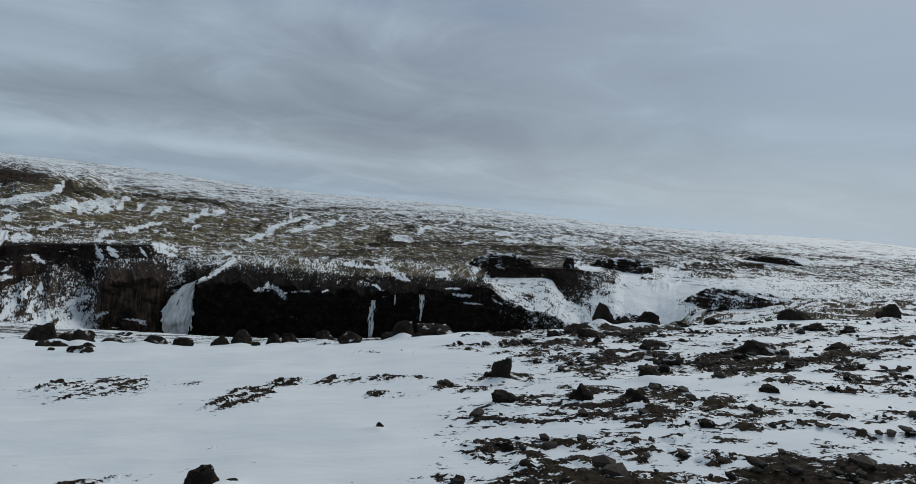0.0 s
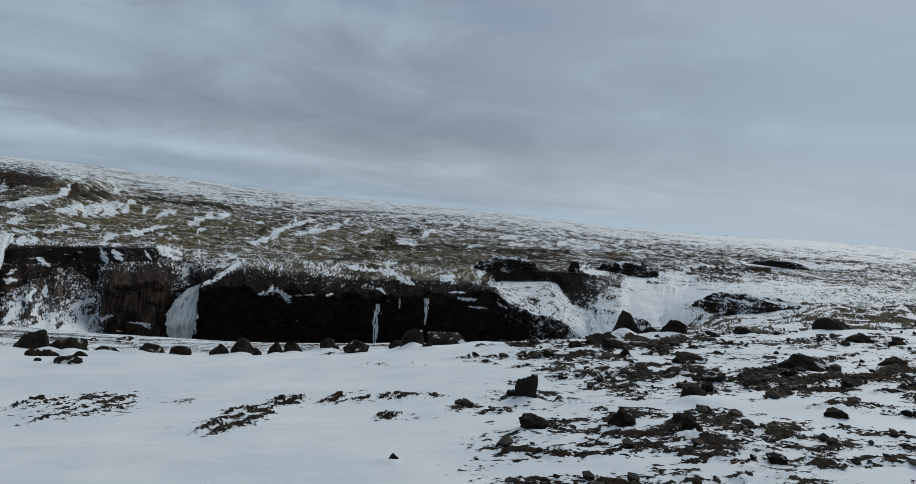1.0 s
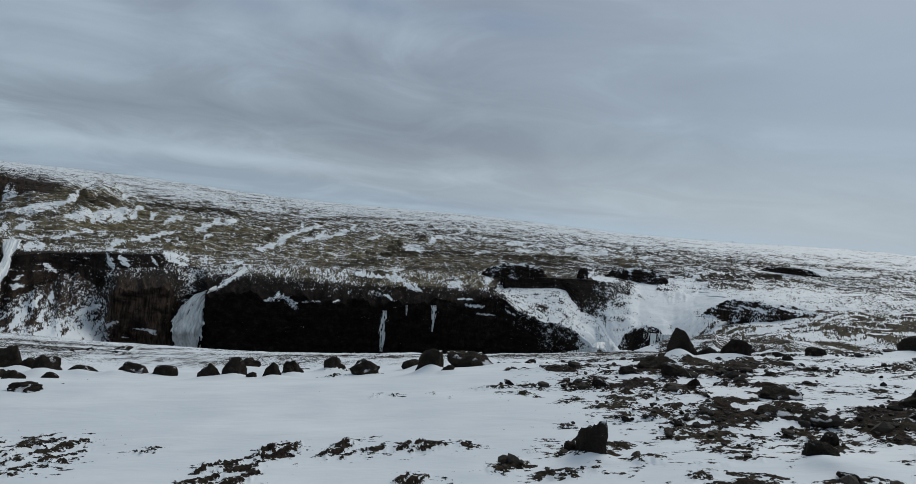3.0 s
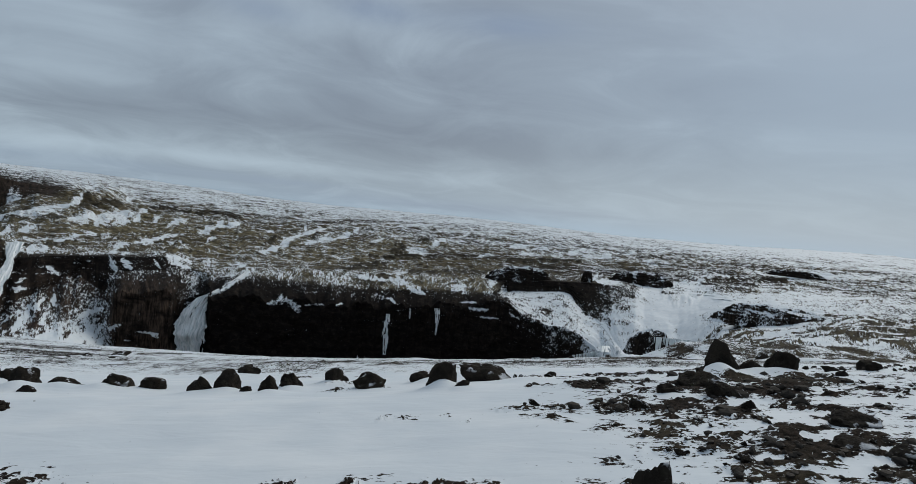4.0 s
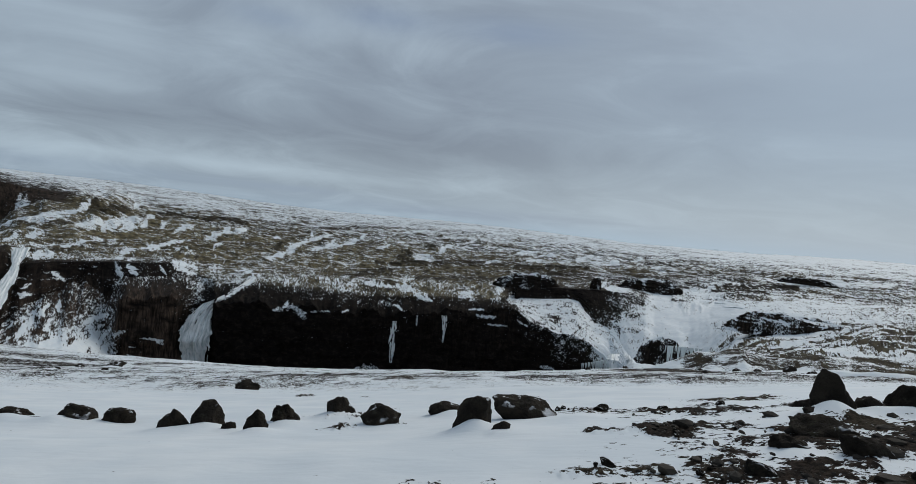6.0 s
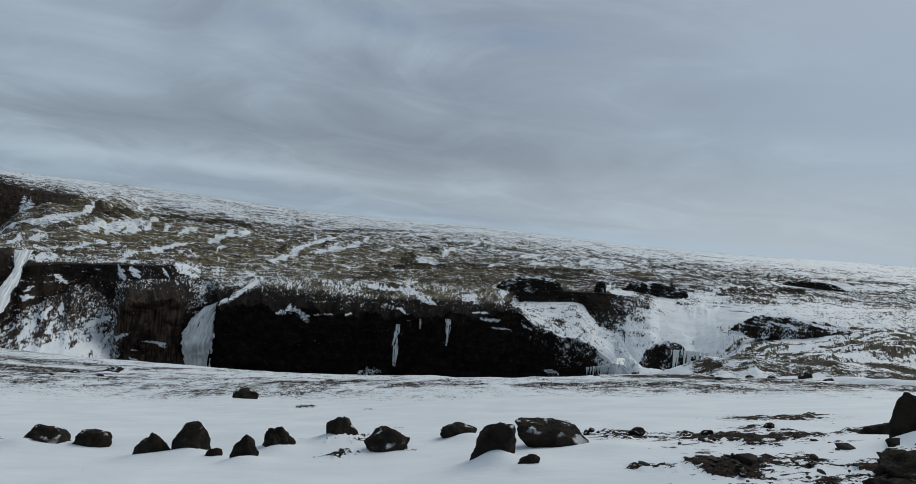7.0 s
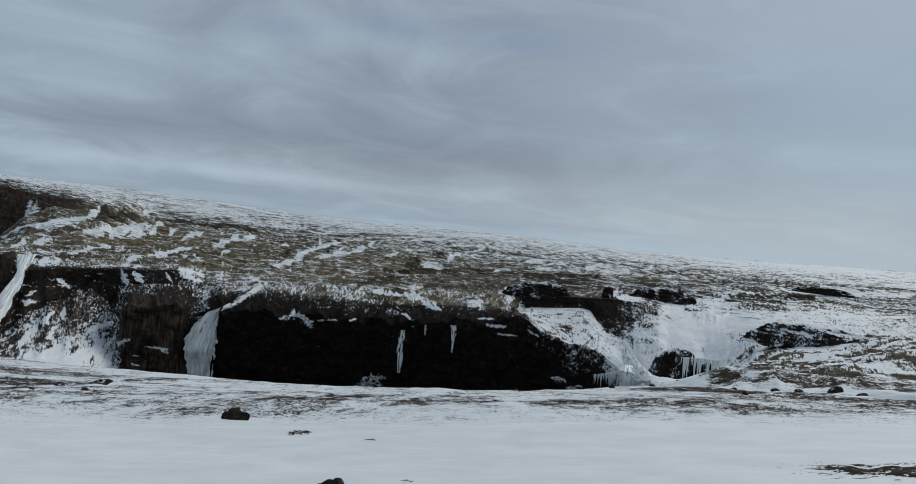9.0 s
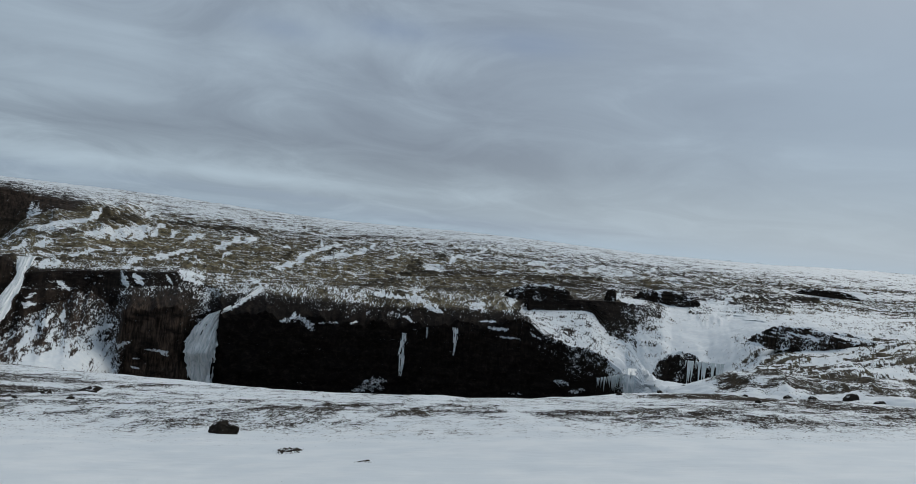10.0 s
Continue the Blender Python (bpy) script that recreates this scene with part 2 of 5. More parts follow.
def value_noise(x, y, seed=0):
    ix, iy = np.floor(x).astype(np.int64), np.floor(y).astype(np.int64)
    fx, fy = x - ix, y - iy
    fx, fy = fx * fx * fx * (fx * (fx * 6 - 15) + 10), fy * fy * fy * (fy * (fy * 6 - 15) + 10)
    a, b = hash3(ix, iy, seed), hash3(ix + 1, iy, seed)
    c, d = hash3(ix, iy + 1, seed), hash3(ix + 1, iy + 1, seed)
    return (a + (b - a) * fx) * (1 - fy) + (c + (d - c) * fx) * fy


def fbm(x, y, seed=0, octaves=5, gain=0.5):
    """Uneven noise round 0, about -1 to 1."""
    total, amp, norm = np.zeros_like(x), 1.0, 0.0
    for k in range(octaves):
        c, s = math.cos(1.1 * k), math.sin(1.1 * k)
        total += amp * (value_noise((x * c - y * s) * 2 ** k + 17.3 * k, (x * s + y * c) * 2 ** k - 9.1 * k, seed + k) * 2 - 1)
        norm += amp
        amp *= gain
    return total / norm * 1.6


def smooth(a, b, v):
    s = np.clip((v - a) / (b - a), 0, 1)
    return s * s * (3 - 2 * s)


def near_height(x, y):
    """The bare lie of the near slope."""
    side = 0.135 - 0.03 * smooth(30, 70, y)
    reach = np.where(x < 0, np.clip(18 + 0.7 * (y - 25), 18, 45), 60)
    hollow = 0.26 * np.exp(-((y - 22.0) / 1.9) ** 2) * (1 - smooth(-3.5, 0.5, x))
    return np.interp(y, FINE_Y, FINE_Z) + side * reach * np.tanh(x / reach) - hollow
# ---- terrain end ----


# ---- the ground: one sheet from underfoot to the skyline ----
VIEW = (-2.8, 16.0)             # the lines of the canyon are given by bearing and distance from here
LINES = {}
LINES["edge"] = (
    [-44.53, -39.59, -37.35, -33.25, -31.57, -26.02, -23.33, -20.7, -16.6, -12.08, -7.45, -0.39, 2.96, 5.98, 9.42, 12.16, 13.98, 18.11, 21.87, 24.07, 28.31, 30.91, 34.61, 39.59],
    [111, 111, 106, 98, 97, 90, 83, 78, 71, 67, 62.5, 58.5, 58.5, 59.5, 64, 71, 76, 78, 78, 76, 76, 75, 72, 70],
    [-25.5, -26.9, -26.5, -25.7, -25.8, -24.9, -23.6, -22.5, -20.9, -19.8, -18.5, -17.0, -16.6, -16.4, -16.8, -17.7, -18.3, -17.7, -17.0, -16.2, -15.4, -14.6, -13.3, -11.9])
LINES["toe"] = (
    [-44.42, -38.95, -36.7, -34.35, -32.48, -31.16, -30.64, -30.42, -25.76, -25.21, -23.3, -22.83, -11.26, 3.04, 13.07, 13.97, 14.79, 15.76, 16.97, 18.16, 22.6, 26.95, 30.95, 34.66, 39.63],
    [235, 235, 238, 245, 258, 276, 286, 282, 282, 293, 293, 282, 282, 282, 283, 283, 270, 190, 112, 95, 92, 90, 88, 84, 82],
    [-60.3, -60.2, -63.3, -66.7, -72.0, -78.1, -81.5, -80.4, -82.7, -85.1, -85.1, -84.0, -86.3, -82.7, -73.6, -72.3, -66.8, -46.0, -26.8, -22.2, -20.4, -19.1, -17.7, -16.2, -14.4])
LINES["top"] = (
    [-44.45, -41.17, -39.2, -37.79, -36.73, -35.65, -34.51, -33.71, -33.06, -32.42, -31.26, -31.03, -29.4, -27.16, -26.61, -26.18, -24.99, -24.03, -23.74, -23.42, -22.38, -20.41, -17.31, -14.16, -7.94, -4.38, 1.61, 3.92, 4.61, 6.66, 8.86, 10.46, 11.53, 12.63, 13.36, 13.66, 14.26, 15.02, 15.65, 16.92, 18.06, 20.12, 22.38, 26.32, 27.07, 28.92, 30.87, 32.75, 33.69, 35.22, 39.65],
    [300, 300, 305, 312, 322, 332, 338, 340, 336, 332, 322, 290, 288, 288, 289, 300, 304, 304, 301, 286, 286, 286, 285, 285, 286, 287, 288, 288, 288, 288, 288, 288, 288, 288, 288, 287, 282, 272, 240, 130, 115, 112, 110, 106, 104, 101, 100, 97, 95, 92, 88],
    [-74.5, -66.6, -59.3, -57.0, -54.1, -50.3, -48.2, -48.0, -50.4, -51.4, -51.3, -47.3, -45.4, -45.5, -48.1, -53.3, -52.4, -50.2, -49.7, -49.0, -47.4, -46.4, -48.2, -48.5, -48.2, -46.7, -41.7, -39.0, -40.5, -47.5, -49.6, -49.8, -50.7, -53.6, -56.3, -58.2, -56.8, -56.9, -55.2, -29.8, -24.6, -21.9, -20.0, -18.4, -19.3, -19.3, -18.4, -17.5, -17.5, -16.9, -15.7])
LINES["back"] = (
    [-44.99, -39.58, -38.85, -38.34, -37.98, -37.51, -35.81, -33.84, -31.57, -31.18, -29.53, -27.3, -26.17, -25.17, -24.14, -23.48, -20.29, -17.52, -14.37, -9.33, -4.55, 1.5, 3.57, 4.06, 9.56, 10.42, 12.09, 12.66, 13.74, 14.89, 16.06, 18.35, 20.78, 22.59, 24.45, 26.56, 28.58, 30.51, 32.36, 33.77, 34.75, 39.16],
    [348, 346, 346, 349, 349, 347, 347, 348, 346, 336, 332, 334, 338, 338, 336, 312, 315, 312, 310, 308, 306, 306, 306, 345, 345, 345, 322, 322, 312, 294, 272, 252, 246, 234, 220, 206, 206, 206, 206, 207, 207, 207],
    [-33.4, -34.6, -35.4, -42.1, -41.5, -40.6, -39.3, -38.7, -38.1, -43.7, -43.3, -42.6, -41.5, -45.7, -47.5, -43.4, -40.2, -40.5, -40.7, -41.5, -40.9, -38.4, -37.4, -41.7, -38.3, -38.7, -47.3, -47.1, -48.3, -52.3, -56.1, -54.8, -50.6, -40.9, -32.0, -27.9, -25.8, -23.3, -21.0, -19.1, -18.3, -15.6])
LINES["rim"] = (
    [-45.01, -39.59, -38.88, -37.36, -33.86, -31.58, -31.27, -29.63, -27.4, -26.37, -25.24, -23.93, -22.58, -20.34, -17.59, -14.46, -9.45, -4.68, -1.38, 3.03, 3.52, 6.8, 9.46, 12.58, 14.62, 16.41, 17.17, 19.58, 21.9, 24.15, 26.31, 28.38, 30.37, 32.28, 34.72, 39.15],
    [368, 366, 366, 364, 364, 363, 343, 343, 344, 347, 348, 340, 337, 338, 338, 338, 340, 340, 345, 348, 350, 351, 351, 351, 351, 353, 360, 366, 366, 330, 300, 285, 275, 266, 258, 250],
    [-33.7, -34.8, -35.1, -39.6, -39.3, -38.7, -37.6, -37.6, -36.6, -38.7, -42.1, -43.1, -42.2, -39.6, -39.4, -38.9, -38.8, -37.2, -36.7, -36.1, -36.0, -33.7, -32.7, -31.3, -31.3, -33.2, -35.2, -34.8, -33.9, -30.1, -27.1, -25.0, -23.9, -22.9, -21.2, -18.1])
LINES["brow"] = (
    [-45.03, -39.61, -35.88, -31.84, -27.46, -22.71, -17.68, -12.39, -6.96, -1.45, 4.02, 9.37, 14.53, 19.42, 23.99, 28.22, 32.12, 34.57, 39.03],
    456,
    [-39.5, -41.7, -44.3, -43.4, -42.6, -44.8, -45.5, -45.9, -44.6, -42.0, -38.6, -35.0, -32.9, -30.6, -28.3, -26.0, -24.9, -23.5, -21.5])
LINES["flat"] = (
    [-44.97, -39.67, -38.0, -36.17, -34.19, -31.61, -29.39, -27.59, -22.88, -17.86, -12.59, -7.15, -1.63, 3.85, 9.22, 14.39, 19.29, 23.87, 28.12, 32.02, 34.48, 38.95],
    [850, 860, 870, 870, 840, 740, 690, 690, 690, 690, 690, 690, 690, 690, 690, 690, 690, 690, 690, 690, 690, 690],
    [-86.2, -63.2, -37.3, -24.8, -26.5, -40.1, -45.3, -45.3, -45.5, -45.3, -44.8, -43.9, -41.9, -38.3, -35.0, -32.8, -30.5, -28.2, -25.9, -24.7, -23.5, -21.2])
LINES["mid"] = (
    [-45.29, -39.95, -38.14, -36.23, -34.25, -31.74, -29.55, -27.75, -23.03, -18.01, -12.76, -7.33, -1.81, 3.69, 9.08, 14.28, 19.19, 23.78, 28.05, 31.96, 34.42, 38.9],
    [920, 930, 930, 930, 960, 1100, 1290, 1290, 1290, 1290, 1290, 1290, 1290, 1290, 1290, 1290, 1290, 1290, 1290, 1290, 1290, 1290],
    [-10.9, -5.6, -8.5, -13.1, -17.6, -25.9, -39.5, -42.3, -44.6, -45.7, -43.9, -40.6, -38.0, -36.3, -34.3, -35.7, -33.3, -32.0, -31.6, -30.1, -28.3, -25.8])
LINES["sky"] = (
    [-45.38, -40.01, -36.33, -32.32, -27.94, -23.22, -18.2, -12.93, -7.5, -1.98, 3.53, 8.94, 14.15, 19.07, 23.67, 27.91, 31.82, 34.29, 38.8],
    2790,
    [35.9, 30.0, 27.4, 26.7, 21.0, 9.8, -2.3, -7.1, -4.1, -0.9, -3.1, -10.4, -17.4, -14.0, -10.7, 1.5, 6.2, 10.1, 1.1])
COVER = {}
COVER["floor"] = [(-38.95, 0.8, 0.3, 0.2, 0), (-30.77, 0.6, 0.3, 0.2, 0.3), (-30.12, 0.3, 0.4, 0.1, 0.3), (13.57, 0.3, 0.3, 0.2, 0), (16.00, 0.8, 0.1, 0.2, 0), (35.25, 0.8, 0, 0.3, 0)]
COVER["toe"] = [(-38.95, 0.44, 0.7, 0, 0.8), (-36.70, 0.48, 0.7, 0, 0.7), (-34.35, 0.54, 0.6, 0, 0.6), (-32.48, 0.62, 0.5, 0, 0.5), (-31.42, 0.56, 0.6, 0, 0.5), (-30.77, 0.3, 0.9, 0, 0.5), (-30.47, -0.05, 1, 0, 0.9), (-26.51, -0.1, 1, 0, 0.9), (-25.11, -0.15, 1, 0, 0.4), (-22.68, -0.3, 1, 0, 0), (10.50, -0.3, 1, 0, 0.03), (13.87, -0.25, 1, 0, 0.05), (14.26, 0.9, 0.1, 0, 0), (16.97, 0.9, 0.1, 0, 0), (18.41, 1.3, 0, 0, 0), (35.25, 1.2, 0, 0, 0)]
COVER["top"] = [(-39.20, 0.32, 0.8, 0, 0.8), (-36.01, 0.31, 0.8, 0, 0.8), (-31.56, 0.34, 0.8, 0, 0.8), (-31.26, 0.34, 0.8, 0, 0.8), (-30.99, -0.1, 1, 0, 0.8), (-27.16, -0.1, 1, 0, 0.6), (-25.86, 0.1, 0.9, 0, 0.2), (-24.99, 0.35, 0.8, 0, 0), (-23.93, 0.2, 0.8, 0, 0), (-23.63, -0.15, 1, 0, 0), (-18.36, -0.12, 1, 0.05, 0.05), (-6.57, -0.08, 1, 0.05, 0.08), (2.15, -0.02, 1, 0, 0.15), (3.76, 0.1, 1, 0, 0.2), (6.66, 0.25, 0.8, 0, 0), (9.13, 0.4, 0.6, 0, 0), (12.63, 0.66, 0.3, 0, 0), (13.66, 0.9, 0.1, 0, 0), (15.40, 0.9, 0.1, 0, 0), (17.38, 1, 0.1, 0, 0), (20.12, 0.95, 0, 0.2, 0), (21.93, 0.42, 0.2, 0.35, 0), (24.60, 0.34, 0.25, 0.35, 0), (35.22, 0.3, 0.25, 0.5, 0)]
COVER["back"] = [(-39.58, -0.1, 1, 0.1, 0.2), (-38.51, 0.2, 0.9, 0.1, 0.1), (-37.32, -0.05, 1, 0.1, 0.2), (-34.64, 0, 1, 0.1, 0.1), (-33.44, -0.05, 1, 0.1, 0.1), (-31.57, 0, 1, 0.1, 0.1), (-31.18, 0.34, 0.75, 0.1, 0.1), (-27.30, 0.34, 0.8, 0.1, 0.1), (-25.42, 0.45, 0.7, 0.1, 0.1), (-23.72, 0.4, 0.3, 0.6, 0), (-20.29, 0.42, 0.2, 0.9, 0), (-9.50, 0.42, 0.2, 1, 0), (1.50, 0.38, 0.1, 1, 0), (3.57, 0.3, 0.4, 0.8, 0), (4.12, 0.72, 0.4, 0, 0), (11.02, 0.76, 0.4, 0, 0), (11.55, 0.82, 0.3, 0.1, 0), (15.18, 0.92, 0.1, 0.1, 0), (20.22, 1.1, 0.05, 0.1, 0), (23.01, 0.7, 0.1, 0.2, 0), (26.14, 0.5, 0.1, 0.3, 0), (28.58, 0.66, 0, 0.2, 0), (34.75, 0.5, 0.1, 0.3, 0)]
COVER["rim"] = [(-39.59, 0.4, 0.2, 0.6, 0), (-37.36, 0.45, 0.1, 0.7, 0), (-31.58, 0.45, 0.1, 0.7, 0), (-31.23, 0.05, 1, 0.1, 0.1), (-27.40, 0.05, 1, 0.1, 0.1), (-25.98, 0.35, 0.6, 0.3, 0), (-23.93, 0.42, 0.3, 0.7, 0), (-20.34, 0.4, 0.1, 1, 0), (1.38, 0.44, 0.05, 1, 0), (3.14, 0.4, 0.2, 0.8, 0), (3.57, -0.1, 1, 0.1, 0.1), (12.06, -0.1, 1, 0.1, 0.1), (13.35, 0.25, 0.9, 0.1, 0.1), (16.16, 0.4, 0.8, 0.1, 0), (16.92, 1, 0.1, 0.1, 0), (22.36, 1.1, 0, 0.1, 0), (24.59, 0.9, 0, 0.2, 0), (28.38, 0.8, 0, 0.2, 0), (34.72, 0.65, 0.05, 0.3, 0)]
COVER["brow"] = [(-39.61, 0.47, 0.05, 0.9, 0), (-27.46, 0.48, 0.05, 0.9, 0), (-17.68, 0.51, 0.05, 0.9, 0), (-9.69, 0.48, 0.05, 0.9, 0), (2.93, 0.51, 0.05, 0.7, 0), (9.37, 0.55, 0.1, 0.4, 0), (17.01, 0.62, 0.1, 0.35, 0), (23.99, 0.62, 0.05, 0.35, 0), (34.57, 0.68, 0, 0.3, 0)]
COVER["flat"] = [(-39.67, 0.4, 0.3, 0.7, 0.4), (-35.78, 0.4, 0.3, 0.7, 0.4), (-33.34, 0.45, 0, 1, 0), (-27.59, 0.46, 0, 1, 0), (-12.59, 0.52, 0, 0.8, 0), (3.85, 0.58, 0, 0.55, 0), (14.39, 0.64, 0, 0.4, 0), (23.87, 0.7, 0, 0.35, 0), (34.48, 0.74, 0, 0.3, 0)]
# the whiter cover towards the skyline also stands in for distance haze
COVER["mid"] = [(-39.95, -0.1, 1, 0.1, 0.5), (-35.45, -0.05, 1, 0.2, 0.4), (-33.84, 0.5, 0, 0.7, 0), (-27.75, 0.54, 0, 0.6, 0), (-12.76, 0.6, 0, 0.5, 0), (9.08, 0.66, 0, 0.35, 0), (34.42, 0.76, 0, 0.3, 0)]
COVER["sky"] = [(-40.01, 0.8, 0, 0.2, 0), (-18.20, 0.74, 0, 0.2, 0), (8.94, 0.78, 0, 0.2, 0), (34.29, 0.85, 0, 0.2, 0)]
DRIFT_LINES = [        # half width, then places along it: across, away
    (1.2, (176.0, -16.2), (189.9, -18.6), (199.2, -23.4)),
    (1.0, (142.1, -4.9), (150.5, -32.7)),
    (1.2, (169.9, -23.1), (190.0, -30.4), (206.2, -32.9)),
    (1.2, (111.9, 6.6), (143.1, 4.0)),
    (1.4, (-271.9, 34.0), (-259.9, 32.4), (-247.6, 34.3), (-234.8, 38.8), (-229.3, 43.7)),
    (2.0, (-233.3, 29.8), (-220.0, 35.8), (-209.0, 42.0), (-197.5, 48.8)),
    (1.4, (-257.0, 30.3), (-244.5, 31.9)),
    (1.2, (-212.6, 35.7), (-200.4, 42.3)),
    (1.2, (-207.8, 60.9), (-203.8, 64.7)),
    (0.6, (-228.8, 53.8), (-222.7, 64.7)),
    (0.6, (-215.0, 65.4), (-209.2, 69.3)),
    (1.0, (-262.2, 43.7), (-256.7, 43.5)),
    (1.0, (-210.6, 15.7), (-199.1, 20.4), (-188.3, 25.2), (-173.5, 31.9), (-157.9, 38.9), (-147.6, 43.9)),
    (0.7, (-238.7, 18.3), (-220.9, 24.5)),
    (1.6, (-185.0, 37.6), (-179.5, 42.6), (-174.4, 46.3)),
    (1.4, (-158.2, 41.3), (-154.6, 46.2)),
    (1.4, (-150.0, 40.7), (-144.5, 47.5)),
    (1.2, (-135.2, 43.3), (-125.1, 40.2)),
    (1.4, (-192.7, 39.2), (-190.3, 45.8)),
    (1.6, (-131.4, 21.1), (-122.3, 25.8), (-114.3, 33.7), (-107.7, 39.5), (-94.8, 48.2)),
    (1.0, (-105.1, 39.2), (-106.5, 49.4)),
    (1.4, (-106.0, 32.1), (-87.5, 36.7), (-76.9, 44.1), (-72.8, 50.3)),
    (0.7, (-91.6, 42.6), (-96.5, 35.5)),
    (2.4, (-40.0, 31.4), (-28.4, 31.4)),
    (1.4, (-26.0, 37.5), (-16.8, 45.6)),
    (0.6, (-13.1, 48.6), (-0.0, 57.9)),
    (2.0, (-250.2, 11.1), (-242.5, 13.3)),
    (0.6, (-69.5, 19.2), (-52.3, 20.0)),
    (1.6, (26.5, 40.9), (36.5, 45.0)),
    (1.6, (41.3, 40.7), (50.4, 38.9)),
    (1.2, (32.0, 32.4), (41.2, 34.8)),
    (1.8, (64.2, 37.9), (76.7, 47.5)),
    (0.6, (61.7, 72.5), (71.9, 80.2)),
    (1.6, (81.8, 10.5), (94.9, 11.6)),
    (1.2, (77.5, 8.9), (83.2, 19.4)),
    (1.4, (110.2, 35.3), (120.5, 39.6)),
    (2.4, (198.3, 31.6), (214.7, 35.3), (234.8, 40.7)),
    (1.0, (157.9, 7.6), (185.6, 5.9), (229.6, 11.4)),
    (1.2, (128.4, 15.7), (145.8, 18.0)),
    (0.8, (-163.1, 26.5), (-156.9, 29.9)),
    (0.8, (-184.4, 20.0), (-177.3, 24.8)),
    (0.8, (-255.6, 23.5), (-248.3, 24.9)),
    (0.8, (-264.7, 20.0), (-259.4, 23.5)),
    (0.8, (-222.0, 30.1), (-215.0, 31.8)),
    (0.8, (141.1, 57.1), (163.2, 59.7)),
    (0.9, (79.0, 33.5), (91.6, 40.4)),
    (0.8, (6.1, 29.1), (17.2, 31.1)),
    (0.8, (-65.3, 36.4), (-54.4, 41.0)),
    (1.2, (96.9, 41.9), (105.8, 49.0)),
]
BARE_LINES = [        # half width, then places along it: across, away
    (2.4, (-228.6, 39.2), (-221.2, 44.3), (-210.0, 51.6)),
    (2.0, (-194.9, 55.0), (-179.2, 56.4), (-159.4, 56.9), (-145.7, 55.0)),
    (1.6, (-50.0, 30.0), (-42.7, 32.8)),
    (1.6, (-33.8, 43.9), (-23.5, 41.1)),
    (0.8, (-85.3, 10.5), (-50.9, 14.3)),
    (1.2, (-70.3, 5.5), (-51.5, 5.6)),
    (1.6, (-38.0, 11.3), (-12.2, 13.3), (12.1, 14.1)),
    (0.8, (-78.3, 14.8), (-52.9, 18.4)),
    (1.0, (17.3, 17.1), (55.4, 20.4)),
    (1.2, (-261.9, 30.4), (-235.9, 29.5)),
    (1.0, (-129.6, 28.3), (-123.0, 32.1)),
    (1.2, (-102.1, 37.1), (-95.0, 39.4)),
    (1.6, (144.1, 15.8), (173.5, 14.5)),
    (1.2, (121.6, 10.7), (143.7, 11.5)),
    (0.8, (159.7, 19.7), (188.8, 22.2)),
    (0.6, (-266.6, 7.3), (-253.5, 14.2), (-233.0, 16.1)),
    (0.8, (-64.4, 24.0), (-12.5, 26.9)),
    (0.8, (24.7, 25.9), (71.7, 27.6)),
    (0.6, (72.7, 76.1), (84.2, 73.5)),
]
